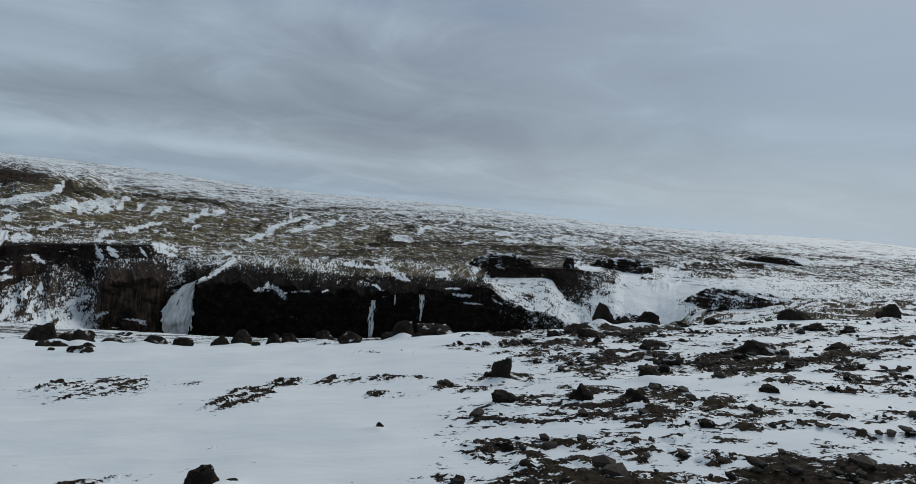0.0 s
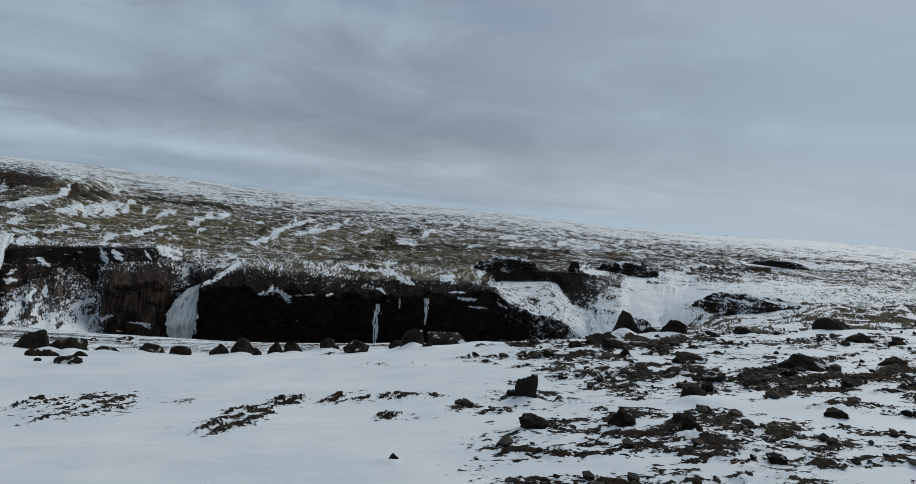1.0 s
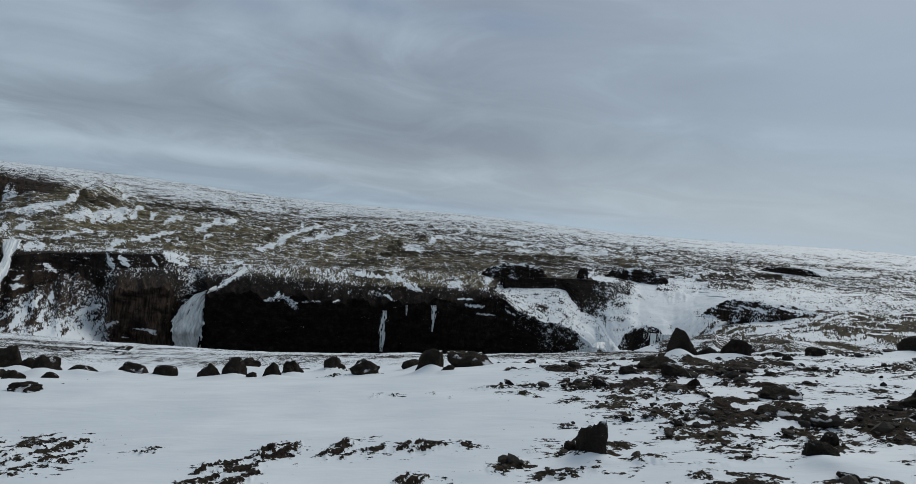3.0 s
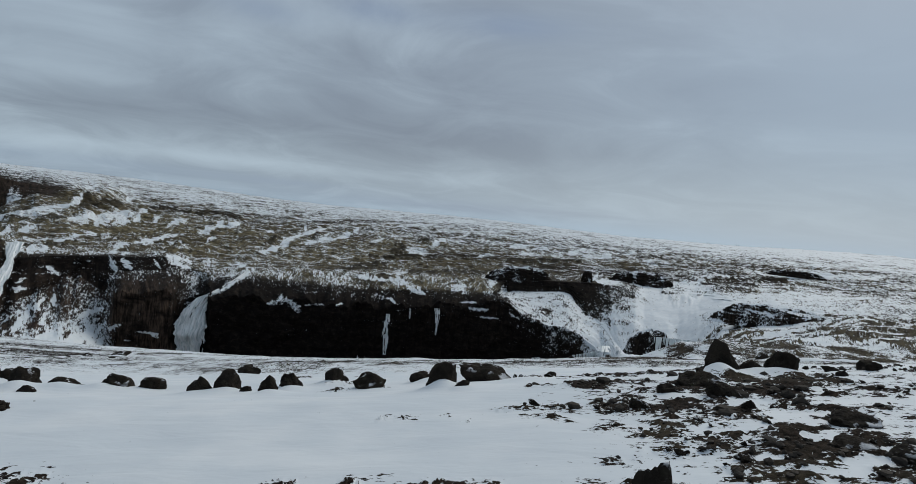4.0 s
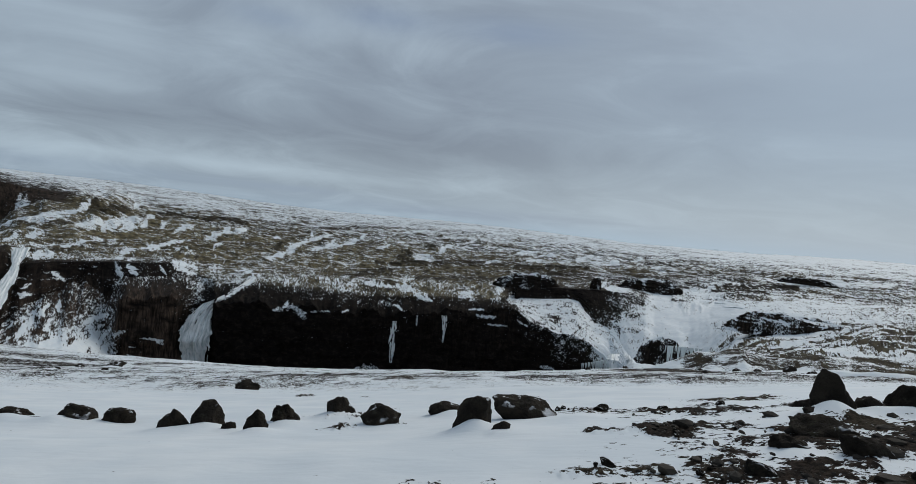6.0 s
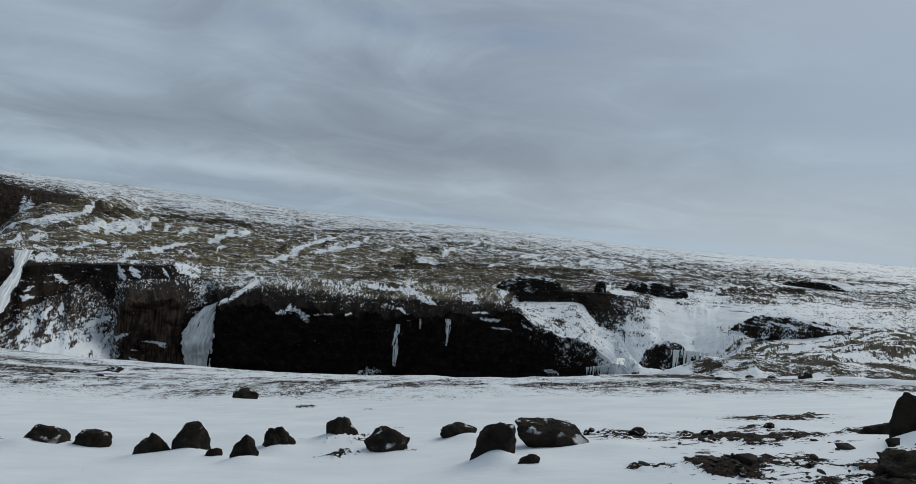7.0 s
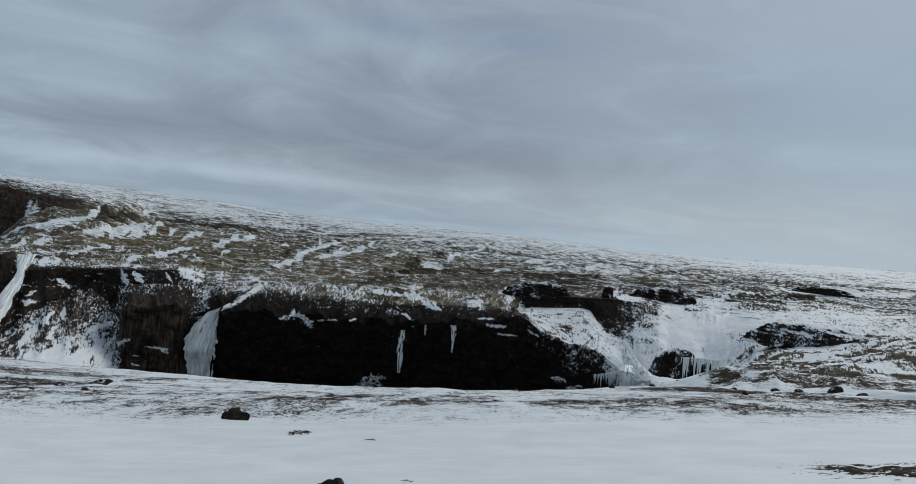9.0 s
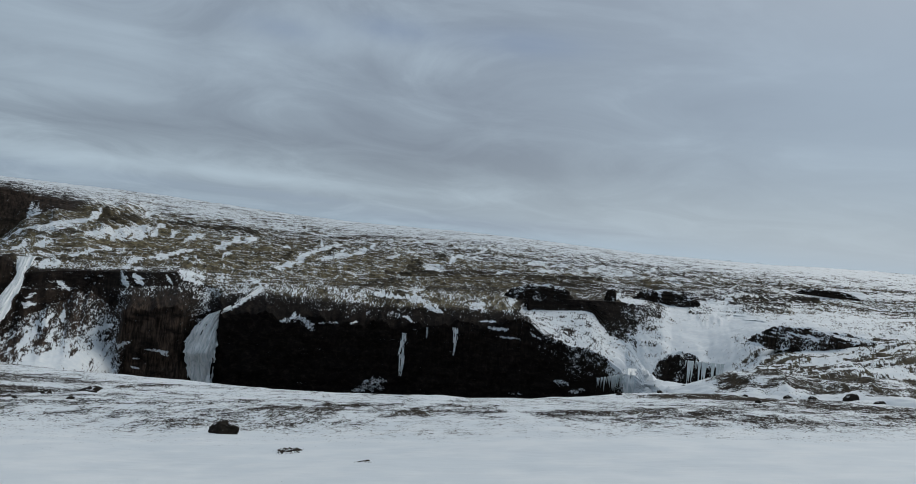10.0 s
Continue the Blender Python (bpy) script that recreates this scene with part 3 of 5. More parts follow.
WALL_LINES = [        # half width, then places along it: across, height
    (1.3, (-49.3, -39.2), (-40.5, -39.3), (-32.9, -40.6), (-27.5, -41.7)),
    (0.6, (-10.0, -38.9), (-1.0, -37.9)),
    (0.6, (13.5, -36.4), (17.9, -36.5)),
    (0.6, (-176.5, -40.6), (-170.1, -42.7)),
    (1.5, (-182.4, -37.9), (-175.6, -40.6)),
    (0.8, (-70.6, -39.1), (-48.6, -39.0)),
    (0.9, (-137.1, -39.8), (-144.2, -42.5), (-151.0, -45.7), (-157.7, -47.6)),
    (2.1, (-117.9, -47.5), (-112.6, -48.1), (-107.1, -50.6), (-105.4, -52.7)),
    (1.1, (-124.3, -49.6), (-115.8, -49.5)),
    (2.5, (-77.0, -79.1), (-68.3, -77.1), (-59.2, -77.7)),
    (1.7, (-71.5, -74.9), (-57.9, -73.9)),
    (1.7, (46.3, -65.5), (54.2, -66.2)),
    (1.3, (55.7, -69.2), (64.3, -67.7)),
    (1.3, (18.6, -73.5), (27.6, -72.9)),
    (1.7, (-205.8, -38.4), (-201.5, -42.3)),
    (1.7, (-211.7, -39.1), (-208.7, -43.6)),
    (1.1, (-241.0, -43.8), (-235.3, -47.6)),
    (0.7, (-196.0, -63.8), (-183.4, -64.7)),
    (0.8, (-187.9, -64.5), (-183.8, -66.4)),
    (0.5, (-201.3, -67.4), (-197.8, -68.1)),
    (0.9, (-209.9, -63.1), (-203.8, -61.3)),
    (0.8, (-189.7, -38.1), (-186.2, -41.7)),
    (1.3, (-254.8, -51.5), (-249.8, -52.4)),
    (0.8, (-253.9, -49.9), (-250.0, -47.9)),
    (0.6, (-102.1, -49.3), (-89.8, -49.0)),
    (0.8, (-82.8, -48.4), (-78.7, -47.9)),
    (0.8, (-51.2, -44.7), (-43.5, -46.5)),
    (0.5, (-3.8, -43.1), (7.0, -42.0)),
    (0.6, (7.9, -48.4), (22.4, -48.5)),
    (0.6, (28.5, -45.2), (34.9, -47.4)),
    (1.1, (1.9, -44.9), (14.6, -44.6)),
    (0.5, (-202.7, -70.5), (-197.3, -72.1)),
    (2.1, (-242.5, -62.0), (-230.3, -62.7), (-220.5, -64.3), (-217.2, -63.6)),
    (0.8, (-250.3, -60.7), (-238.4, -60.9)),
    (0.8, (-241.8, -59.0), (-240.0, -57.6)),
    (0.8, (-237.0, -56.0), (-236.9, -54.1)),
    (0.8, (-224.4, -59.2), (-212.8, -58.4)),
    (0.8, (-216.3, -66.4), (-214.3, -64.0)),
    (1.7, (-214.4, -69.1), (-212.8, -67.5)),
    (0.6, (-254.0, -59.4), (-247.6, -57.9)),
    (0.6, (-248.1, -57.1), (-241.1, -54.9)),
]


def sweep(name, bearing):
    """Bearings from the sheet's origin of places on a line that are given by their bearing from the view."""
    b, far, _ = LINES[name]
    far = np.interp(bearing, b, far if isinstance(far, list) else [far] * len(b))
    x, y = VIEW[0] + far * np.sin(np.radians(bearing)) - ORIGIN[0], VIEW[1] + far * np.cos(np.radians(bearing)) - ORIGIN[1]
    return np.degrees(np.arctan2(x, y)), np.hypot(x, y)


def line_at(name, az):
    """Distance and height of a line of the canyon along the bearings az (degrees) from the sheet's origin."""
    b, _, high = LINES[name]
    b, high = np.array([-95.0, *b, 95.0]), np.array([high[0], *high, high[-1]])
    a, r = sweep(name, b)
    r, z = np.interp(az, a, r), np.interp(az, a, high)
    away = smooth(55, 85, np.abs(az))
    return r, z * (1 - away) + np.minimum(z, -14) * 0.35 * away


def cover_at(name, az):
    """Snow, bare rock, grass and rust along a line."""
    t = np.array(COVER[name])
    a, _ = sweep("toe" if name == "floor" else name, t[:, 0])
    return [np.interp(az, a, t[:, k]) for k in (1, 2, 3, 4)]


def stroke(u, v, half, places, rough, squash=0.6):
    """1 along a drawn-out patch of the moor, 0 away from it, with a ragged edge."""
    p = np.array(places)
    near = (u > p[:, 0].min() - 3 * half) & (u < p[:, 0].max() + 3 * half) & (v > p[:, 1].min() - 5 * half) & (v < p[:, 1].max() + 5 * half)
    out = np.zeros_like(u)
    uu, vv = u[near], v[near] * squash
    d = np.full_like(uu, 99.0)
    for (a0, b0), (a1, b1) in zip(p, p[1:]):
        b0, b1 = b0 * squash, b1 * squash
        t = np.clip(((uu - a0) * (a1 - a0) + (vv - b0) * (b1 - b0)) / max((a1 - a0) ** 2 + (b1 - b0) ** 2, 1e-6), 0, 1)
        d = np.minimum(d, np.hypot(uu - a0 - t * (a1 - a0), vv - b0 - t * (b1 - b0)) / (half * (1 - 0.5 * np.abs(2 * t - 1) ** 3)))
    out[near] = 1 - smooth(0.35, 1.35, d + rough[near])
    return out


def spot(x, y, cx, cy, rx, ry, turn=0.0):
    c, s = math.cos(radians(turn)), math.sin(radians(turn))
    u, v = ((x - cx) * c + (y - cy) * s) / rx, (-(x - cx) * s + (y - cy) * c) / ry
    return np.exp(-(u * u + v * v))


# bare heath on the near slope: place, half widths, turn, strength
BARE_A = [
    (-8.63, 13.88, 1.01, 0.60, 34, 0.50),
    (-7.32, 12.96, 1.30, 1.18, 32, 0.45),
    (-7.32, 14.07, 0.49, 0.39, 30, 0.56),
    (-4.09, 11.40, 0.46, 0.67, 21, 0.58),
    (-3.87, 12.36, 0.58, 0.74, 18, 0.58),
    (-3.38, 13.35, 0.39, 0.55, 15, 0.61),
    (-2.25, 13.30, 0.65, 0.59, 9, 0.55),
    (-1.21, 13.39, 0.40, 0.32, 4, 0.56),
    (-1.28, 11.98, 0.24, 0.49, 5, 0.50),
    (-0.83, 11.81, 0.35, 0.26, 2, 0.50),
    (-0.43, 13.42, 0.33, 0.27, 0, 0.55),
    (4.85, 18.40, 1.67, 1.90, -32, 0.24),
    (5.82, 20.81, 1.67, 2.02, -30, 0.25),
    (0.10, 12.20, 0.64, 0.41, -5, 0.42),
]
BARE_B = [
    (3.56, 11.90, 1.00, 0.70, -26, 0.15),
    (4.43, 16.49, 0.72, 0.95, -36, 0.20),
    (-5.66, 13.58, 0.22, 0.24, 24, 0.58),
    (2.75, 16.97, 1.96, 1.12, -26, 0.50),
    (0.45, 17.28, 0.84, 0.46, -13, 0.60),
    (-2.21, 17.14, 0.49, 0.25, 4, 0.55),
    (-1.28, 17.24, 0.22, 0.19, -2, 0.50),
    (2.00, 20.01, 0.60, 0.55, -17, 0.55),
    (0.75, 20.00, 0.35, 0.23, -11, 0.50),
    (-0.91, 16.71, 0.17, 0.22, -5, 0.40),
    (1.28, 23.84, 0.87, 1.67, -16, 0.50),
    (2.60, 23.21, 0.81, 1.02, -22, 0.50),
    (4.04, 23.69, 0.63, 1.86, -27, 0.55),
    (5.81, 27.81, 1.25, 1.31, -26, 0.45),
]
BARE_C = [
    (7.54, 27.80, 1.19, 1.37, -31, 0.40),
    (4.70, 22.46, 1.05, 0.90, -32, 0.50),
    (-4.86, 24.47, 0.96, 0.60, 11, 0.85),
    (-3.93, 22.87, 0.98, 0.36, 8, 0.85),
    (-10.01, 40.20, 0.49, 1.06, 15, 0.40),
    (5.21, 7.75, 1.61, 0.68, -34, -0.28),
    (6.05, 10.77, 2.24, 0.34, -29, -0.30),
    (7.01, 9.87, 1.64, 0.38, -35, -0.35),
    (1.35, 8.99, 1.28, 0.32, -9, -0.20),
    (0.82, 7.67, 0.84, 0.22, -6, -0.20),
    (2.70, 8.21, 0.71, 0.74, -18, -0.12),
    (3.95, 7.98, 0.93, 0.68, -26, 0.10),
    (5.99, 9.15, 1.12, 0.47, -33, 0.22),
    (5.34, 7.17, 0.72, 0.32, -37, 0.22),
]
BARE_D = [
    (3.96, 7.20, 0.58, 0.21, -29, 0.10),
    (-4.15, 7.70, 0.64, 0.20, 28, 0.48),
    (-4.74, 7.67, 0.33, 0.15, 32, 0.40),
    (-3.24, 8.84, 0.38, 0.10, 20, 0.45),
    (-9.90, 40.29, 0.51, 0.74, 15, 0.50),
    (-6.35, 36.87, 0.49, 0.81, 9, 0.50),
    (-3.83, 27.38, 0.16, 0.29, 5, 0.50),
]
CREST = [(x, y, 6.0, 5.5, 0, 0.22) for x, y in ((20.5, 84.1), (26.0, 79.0), (22.4, 69.5), (27.8, 69.3), (33.0, 69.8), (37.1, 66.8))]
BARE = BARE_A + BARE_B + BARE_C + BARE_D + CREST
def near_snow(x, y):
    """How much snow lies on the near slope, 0 to 1."""
    d = 0.97 + 0 * x
    # stony ground towards the right, thinning out downhill
    stony = smooth(-1.2, 1.3, x - 0.10 * (y - 8)) * smooth(-14, -8, y) * (1 - smooth(20.5, 24.5, y - 0.25 * x))
    d = d - (0.44 - 0.17 * smooth(13.2, 17.5, y)) * stony
    for p in BARE:
        d = d - p[5] * spot(x, y, *p[:5])
    loose = np.clip((0.95 - d) * 2.2, 0, 1)
    d = np.where(d < 0.51, 0.51 - (0.51 - d) * 0.2, d)
    streak = 1.15 * fbm(x * 1.5 + 3, y * 2.5, 11, 6, 0.62)
    # on the left the wind has drawn the heath out downhill
    slant = fbm((0.87 * x - 0.5 * y) * 7.5, (0.5 * x + 0.87 * y) * 1.7, 13, 6, 0.70)
    streak = slant + (streak - slant) * smooth(-1.5, 1.0, x)
    band = fbm(x * 0.30 + 8, y * 1.15, 15, 4, 0.5)
    d = d + streak * (0.05 + (0.42 + 0.16 * (1 - smooth(-1.5, 1.0, x))) * loose) + 0.20 * band * stony
    # thin cover on the lower slope, before the brink
    low = smooth(38, 54, y + 0.06 * x) * (0.6 + 0.4 * smooth(-0.5, 0.3, fbm(x * 0.04, y * 0.07, 5, 3)))
    d = d - (0.49 - 0.13 * smooth(60, 90, y)) * low + low * (0.34 * fbm(x * 0.30, y * 0.24, 21, 6, 0.7) + 0.16 * fbm(x * 1.1, y * 0.5, 23, 4, 0.6) + 0.15 * fbm(x * 0.05, y * 0.2, 25, 3))
    return d


def build_ground():
    az = np.concatenate([np.linspace(-180, -47, 46)[:-1], np.linspace(-47, 44, 930), np.linspace(44, 180, 46)[1:]])
    a = np.radians(az)
    ex, ey = np.sin(a), np.cos(a)
    edge_r, _ = line_at("edge", az)
    rows_r, rows_z, far, snow, green, cliff = [], [], [], [], [], []

    # near slope
    near_rows = np.concatenate([np.array([0.05, 0.6, 1.4, 2.2, 3.0, 3.8, 4.4]), 5.0 * (edge_r.min() / 5.0) ** np.linspace(0, 1, 430)[:-1]])
    for r in near_rows:
        # rings drift from circles to the line of the brink
        t = math.log(max(r, 5.0) / 5.0) / math.log(edge_r.min() / 5.0)
        rows_r.append(r * (edge_r / edge_r.min()) ** (t ** 1.5))
    rows_r.append(edge_r)
    R = np.array(rows_r)
    X, Y = ORIGIN[0] + R * ex, ORIGIN[1] + R * ey
    Z = near_height(X, Y)
    s = near_snow(X, Y)
    for mx, my, mw, mh in MOUNDS:
        m = np.exp(-(((X - mx) / (0.75 * mw)) ** 2 + ((Y - my) / (0.65 * mw)) ** 2))
        Z = Z + mh * mw * m
        if my > 20:
            s = s + 0.35 * m
    bare = np.clip((0.62 - s) * 4, 0, 1)
    Z = Z + 0.05 * fbm(X * 0.35, Y * 0.5, 31, 3) + bare * (0.04 + 0.06 * fbm(X * 2.6, Y * 2.6, 41, 5, 0.6)) + 0.16 * fbm(X * 0.09, Y * 0.13, 51, 3) * smooth(24, 40, Y)
    S, F = s, np.zeros_like(s) + 0.0
    G = np.clip(0.25 + 0.5 * fbm(X * 0.4, Y * 0.4, 61, 3), 0, 1) * (1 - 0.65 * smooth(28, 44, Y))
    C = np.zeros_like(s)
    F = smooth(34, 48, R)

    # the canyon and what lies behind it
    names = ["edge", "floor", "toe", "top", "back", "rim", "brow", "flat", "mid", "sky", "out"]

    def lines(az):
        """All lines along the bearings az, from the brink to beyond the skyline."""
        rz = {n: line_at(n, az) for n in LINES}
        rz["edge"] = (edge_r + 0 * az, Z[-1] + 0 * az)
        (er, ez), (tr, tz) = rz["edge"], rz["toe"]
        rz["floor"] = (er + 0.45 * (tr - er), tz - 1.5)
        rz["out"] = (er * 0 + 4700.0, rz["sky"][1] - 150)
        # uneven lip of the cliffs
        jag = fbm(az / 1.1, az * 0 + 2.0, 121, 5, 0.6)
        rz["top"] = (rz["top"][0], rz["top"][1] + 2.6 * jag * smooth(4, 2, az))
        return rz

    def covers(n, az):
        if n == "edge":
            return [S[-1] + 0 * az, 0 * az, 0 * az + 0.12, 0 * az]
        if n == "out":
            return [0 * az + 0.8, 0 * az, 0 * az, 0 * az]
        return cover_at(n, az)

    counts = {"floor": 10, "toe": 10, "top": 110, "back": 60, "rim": 46, "brow": 56, "flat": 80, "mid": 90, "sky": 70, "out": 6}
    parts = [[R], [Z], [S], [G], [C], [np.zeros_like(S)], [F]]
    for p, q in zip(names, names[1:]):
        n = counts[q]
        t = (np.arange(1, n + 1) / n)[:, None]
        wobble = 0.16 if q in ("toe", "top", "back", "rim") else 0.45
        bent = az + (np.abs(az) < 47) * smooth(0, 0.3, t if p == "edge" else t + 1) * wobble * fbm(az / 1.3 + 0 * t, (names.index(q) + t) * 4.5 + 0 * az, 131, 4, 0.6)
        rz = lines(bent)
        (r0, z0), (r1, z1) = rz[p], rz[q]
        r = r0 * (r1 / r0) ** t if r1.min() > 600 else r0 + (r1 - r0) * t
        k = (r - r0) / (r1 - r0) if r1.min() > 600 else t + 0 * r
        if q == "back":
            # the brow of the main wall rolls over, the scree and the snow slopes run straight
            roll = smooth(-24.5, -23.5, bent) * (1 - smooth(3.0, 3.8, bent))
            k = k + roll * (np.sin(k * math.pi / 2) - k)
        z = z0 + (z1 - z0) * k
        ease = t + 0 * bent
        if q == "back":
            # crags begin sharply above the scree; the apron is white from its lip on
            ease = np.where((bent < -29.5) | (bent > 3.6) & (bent < 12.8), t ** 0.15, ease)
        if q == "rim":
            ease = np.where((bent > -30) & (bent < -23) | (bent > 3.6) & (bent < 13.2), t ** 0.2, ease)
        if q == "brow":
            ease = np.where(bent < 14, t ** 0.25, ease)
        if p == "mid" or q == "mid":
            ease = np.where(bent < -32.0, t ** 0.2, ease)
        c0, c1 = covers(p, bent), covers(q, bent)
        sn, ro, gr, ru = (u + (v - u) * ease for u, v in zip(c0, c1))
        if q == "back":
            late = ease ** (1 + 2.2 * roll)
            ro, gr = c0[1] + (c1[1] - c0[1]) * late, c0[2] + (c1[2] - c0[2]) * late
        for lst, v in zip(parts, (r, z, sn, gr, ro, ru, np.ones_like(r))):
            lst.append(v)
    R, Z, S, G, C, B, F = (np.vstack(p) for p in parts)
    X, Y = ORIGIN[0] + R * ex, ORIGIN[1] + R * ey
    rows_near = len(rows_r)
    wide = R * a                      # metres along the wall
    # buttresses, ledges and gullies on the bare rock; swells and hummocks on the moor
    on = np.zeros_like(R)
    on[rows_near:] = 1
    wall = smooth(0.6, 1.0, C) * on * (1 - smooth(420, 600, R))
    columns = np.abs(fbm(wide / 2.6, Z / 40, 87, 3, 0.5)) * B
    shift = wall * (2.6 * fbm(wide / 22, Z / 60, 71, 5, 0.55) + 1.5 * fbm(wide / 4, Z / 7, 81, 4) + 0.35 * fbm(wide / 60, Z / 2.2, 85, 3) + 1.6 * columns)
    R = R + shift
    X, Y = ORIGIN[0] + R * ex, ORIGIN[1] + R * ey
    moor = on * (1 - C) * smooth(330, 400, R)
    rise = np.clip(R / 500, 0.55, 2.0) * smooth(360, 520, R) * (1 - 0.7 * smooth(1100, 2300, R))
    ridge = 1 - 2 * np.abs(fbm(wide / 95 + 4, R / 60, 141, 4, 0.5))
    swell = moor * (rise * (1.6 * ridge * smooth(0, -40, az - 10) + 2.0 * fbm(wide / 45, R / 42, 91, 5, 0.6)) + rise * 1.7 * (1 - 2 * np.abs(fbm(wide / 30 + R / 50, R / 36, 93, 4, 0.55))) + 0.6 * fbm(X / 14, Y / 12, 95, 4, 0.6))
    Z = Z + swell
    # the scree and the snow slopes are not quite smooth
    Z = Z + on * (1 - smooth(0.5, 0.9, C)) * (1 - smooth(300, 380, R)) * (0.9 * fbm(wide / 9, R / 12, 161, 4, 0.55) + 1.1 * fbm(wide / 30, R / 40, 165, 3))
    # slopes that rise towards the plateau, facing the camera, carry less snow
    steep = np.gradient(swell, axis=0) / np.maximum(np.gradient(R, axis=0), 0.4)
    S = S - moor * np.clip(steep * 1.9, -0.26, 0.26)
    strata = smooth(0.45, 0.75, fbm(wide / 9, Z / 1.1, 151, 3, 0.5)) * smooth(0.1, 0.6, fbm(wide / 30, Z / 14, 155, 3))
    S = S + on * smooth(0.6, 0.95, C) * 0.28 * strata
    S = S + on * (1 - 0.5 * C) * 0.10 * fbm(X / 22, Y / 40, 111, 5, 0.6)
    # clumps of heath on the slopes beyond the brink
    S = S + on * (az > 12) * (1 - smooth(0.3, 0.6, C)) * (1 - smooth(230, 300, R)) * smooth(1.15, 0.75, S) * 0.58 * fbm(X / 3.2 + 5, Y / 4.5, 175, 5, 0.65)
    # stones and drift ridges in the stream's bowl
    S = S + on * (az > 3) * (az < 19) * smooth(265, 285, R) * (1 - smooth(350, 375, R)) * (1 - smooth(0.6, 0.9, C)) * 0.30 * fbm(wide / 7, R / 3.0, 181, 5, 0.65)
    # runnels down the scree
    cone = on * smooth(0.95, 0.75, C) * (az < -29) * (1 - smooth(330, 345, R))
    S = S + cone * (0.22 * fbm(wide / 5 + R / 30, R / 60, 171, 4, 0.6))
    U, V = np.broadcast_to(a * 400, R.shape), 40 * np.log(np.maximum(R, 1) / 300)
    rough = 0.75 * fbm(U / 2.6, V / 2.2, 99, 5, 0.75)
    far_rows = slice(rows_near + 22, None)
    s, c, z, u, v, e = (q[far_rows] for q in (S, C, Z, U, V, rough))
    moorland = np.ones_like(s)
    moorland[:counts["top"] + 8] = 0          # none of it on the sheer wall
    for half, *places in DRIFT_LINES:
        m = stroke(u, v, half, places, e)
        s += moorland * m * np.clip(0.86 - s, 0, 0.6)
    for half, *places in BARE_LINES:
        m = stroke(u, v, 1.25 * half, places, 1.3 * e)
        s -= 0.26 * m * moorland
        c[:] = np.maximum(c, 0.7 * m * moorland)
        z += 0.9 * m * moorland * np.clip(np.exp(v / 40), 1, 3)
    e = 0.9 * fbm(U / 2.2, Z / 1.1, 98, 5, 0.8)[far_rows]
    for half, *places in WALL_LINES:
        s += (0.30 + 0.42 * c) * stroke(u, z, 1.2 * half, places, e, 1.37) * (v < 12)
    green_far = on * (1 - C)
    G = np.clip(G + green_far * 0.40 * fbm(X / 90, Y / 120, 101, 4), 0, 1)
    S = S + on * (1 - C) * 0.12 * fbm(X / 130, Y / 190, 103, 4)

    n, m = R.shape
    verts = np.stack([X, Y, Z], -1).reshape(-1, 3)
    # bearing and log distance, scaled so the far flecks look even from the camera
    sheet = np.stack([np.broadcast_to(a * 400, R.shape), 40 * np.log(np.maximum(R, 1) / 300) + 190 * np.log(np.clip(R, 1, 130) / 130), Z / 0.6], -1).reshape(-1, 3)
    i = np.arange((n - 1) * m).reshape(n - 1, m)
    j = np.roll(i, -1, axis=1)
    quads = np.stack([i + m, j + m, j, i], -1)[:, :-1]
    first = rows_near + counts["floor"] + counts["toe"] - 1
    last = first + counts["top"] + counts["back"] + counts["rim"]
    is_wall = np.zeros(quads.shape[:2], bool)
    is_wall[first:last] = (az[:-1] > -47) & (az[:-1] < 14.5)

    def piece(name, faces, label, category):
        used, faces = np.unique(faces, return_inverse=True)
        faces = faces.reshape(-1, 4)
        me = bpy.data.meshes.new(name)
        me.vertices.add(len(used))
        me.vertices.foreach_set("co", verts[used].astype(np.float32).ravel())
        me.loops.add(faces.size)
        me.loops.foreach_set("vertex_index", faces.astype(np.int32).ravel())
        me.polygons.add(len(faces))
        me.polygons.foreach_set("loop_start", np.arange(0, faces.size, 4, dtype=np.int32))
        me.update(calc_edges=True)
        me.shade_smooth()
        for key, v in (("snow", S), ("green", G), ("cliff", C), ("rust", B), ("far", F)):
            me.attributes.new(key, "FLOAT", "POINT").data.foreach_set("value", v.ravel()[used].astype(np.float32))
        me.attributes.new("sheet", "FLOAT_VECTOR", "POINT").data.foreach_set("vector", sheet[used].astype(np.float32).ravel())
        me.materials.append(GROUND)
        tagged(new(name, me), label, category, kind="structure")

    piece("ground", quads[~is_wall], "snow-dusted stony slope and far moor with brown heath", "ground")
    piece("cliff", quads[is_wall], "black basalt canyon wall with snowy scree and ledges", "cliff")


# ---- things ----
def part(name, me, material, parent=None, label=""):
    me.materials.append(material)
    ob = new(name, me)
    if parent is not None:
        ob.parent = parent
    return tagged(ob, label) if label else ob


def from_bm(name, bm, flat=False):
    me = bpy.data.meshes.new(name)
    bm.to_mesh(me)
    bm.free()
    if not flat:
        me.shade_smooth()
    return me


MOUNDS = []                     # where snow has drifted up against a boulder


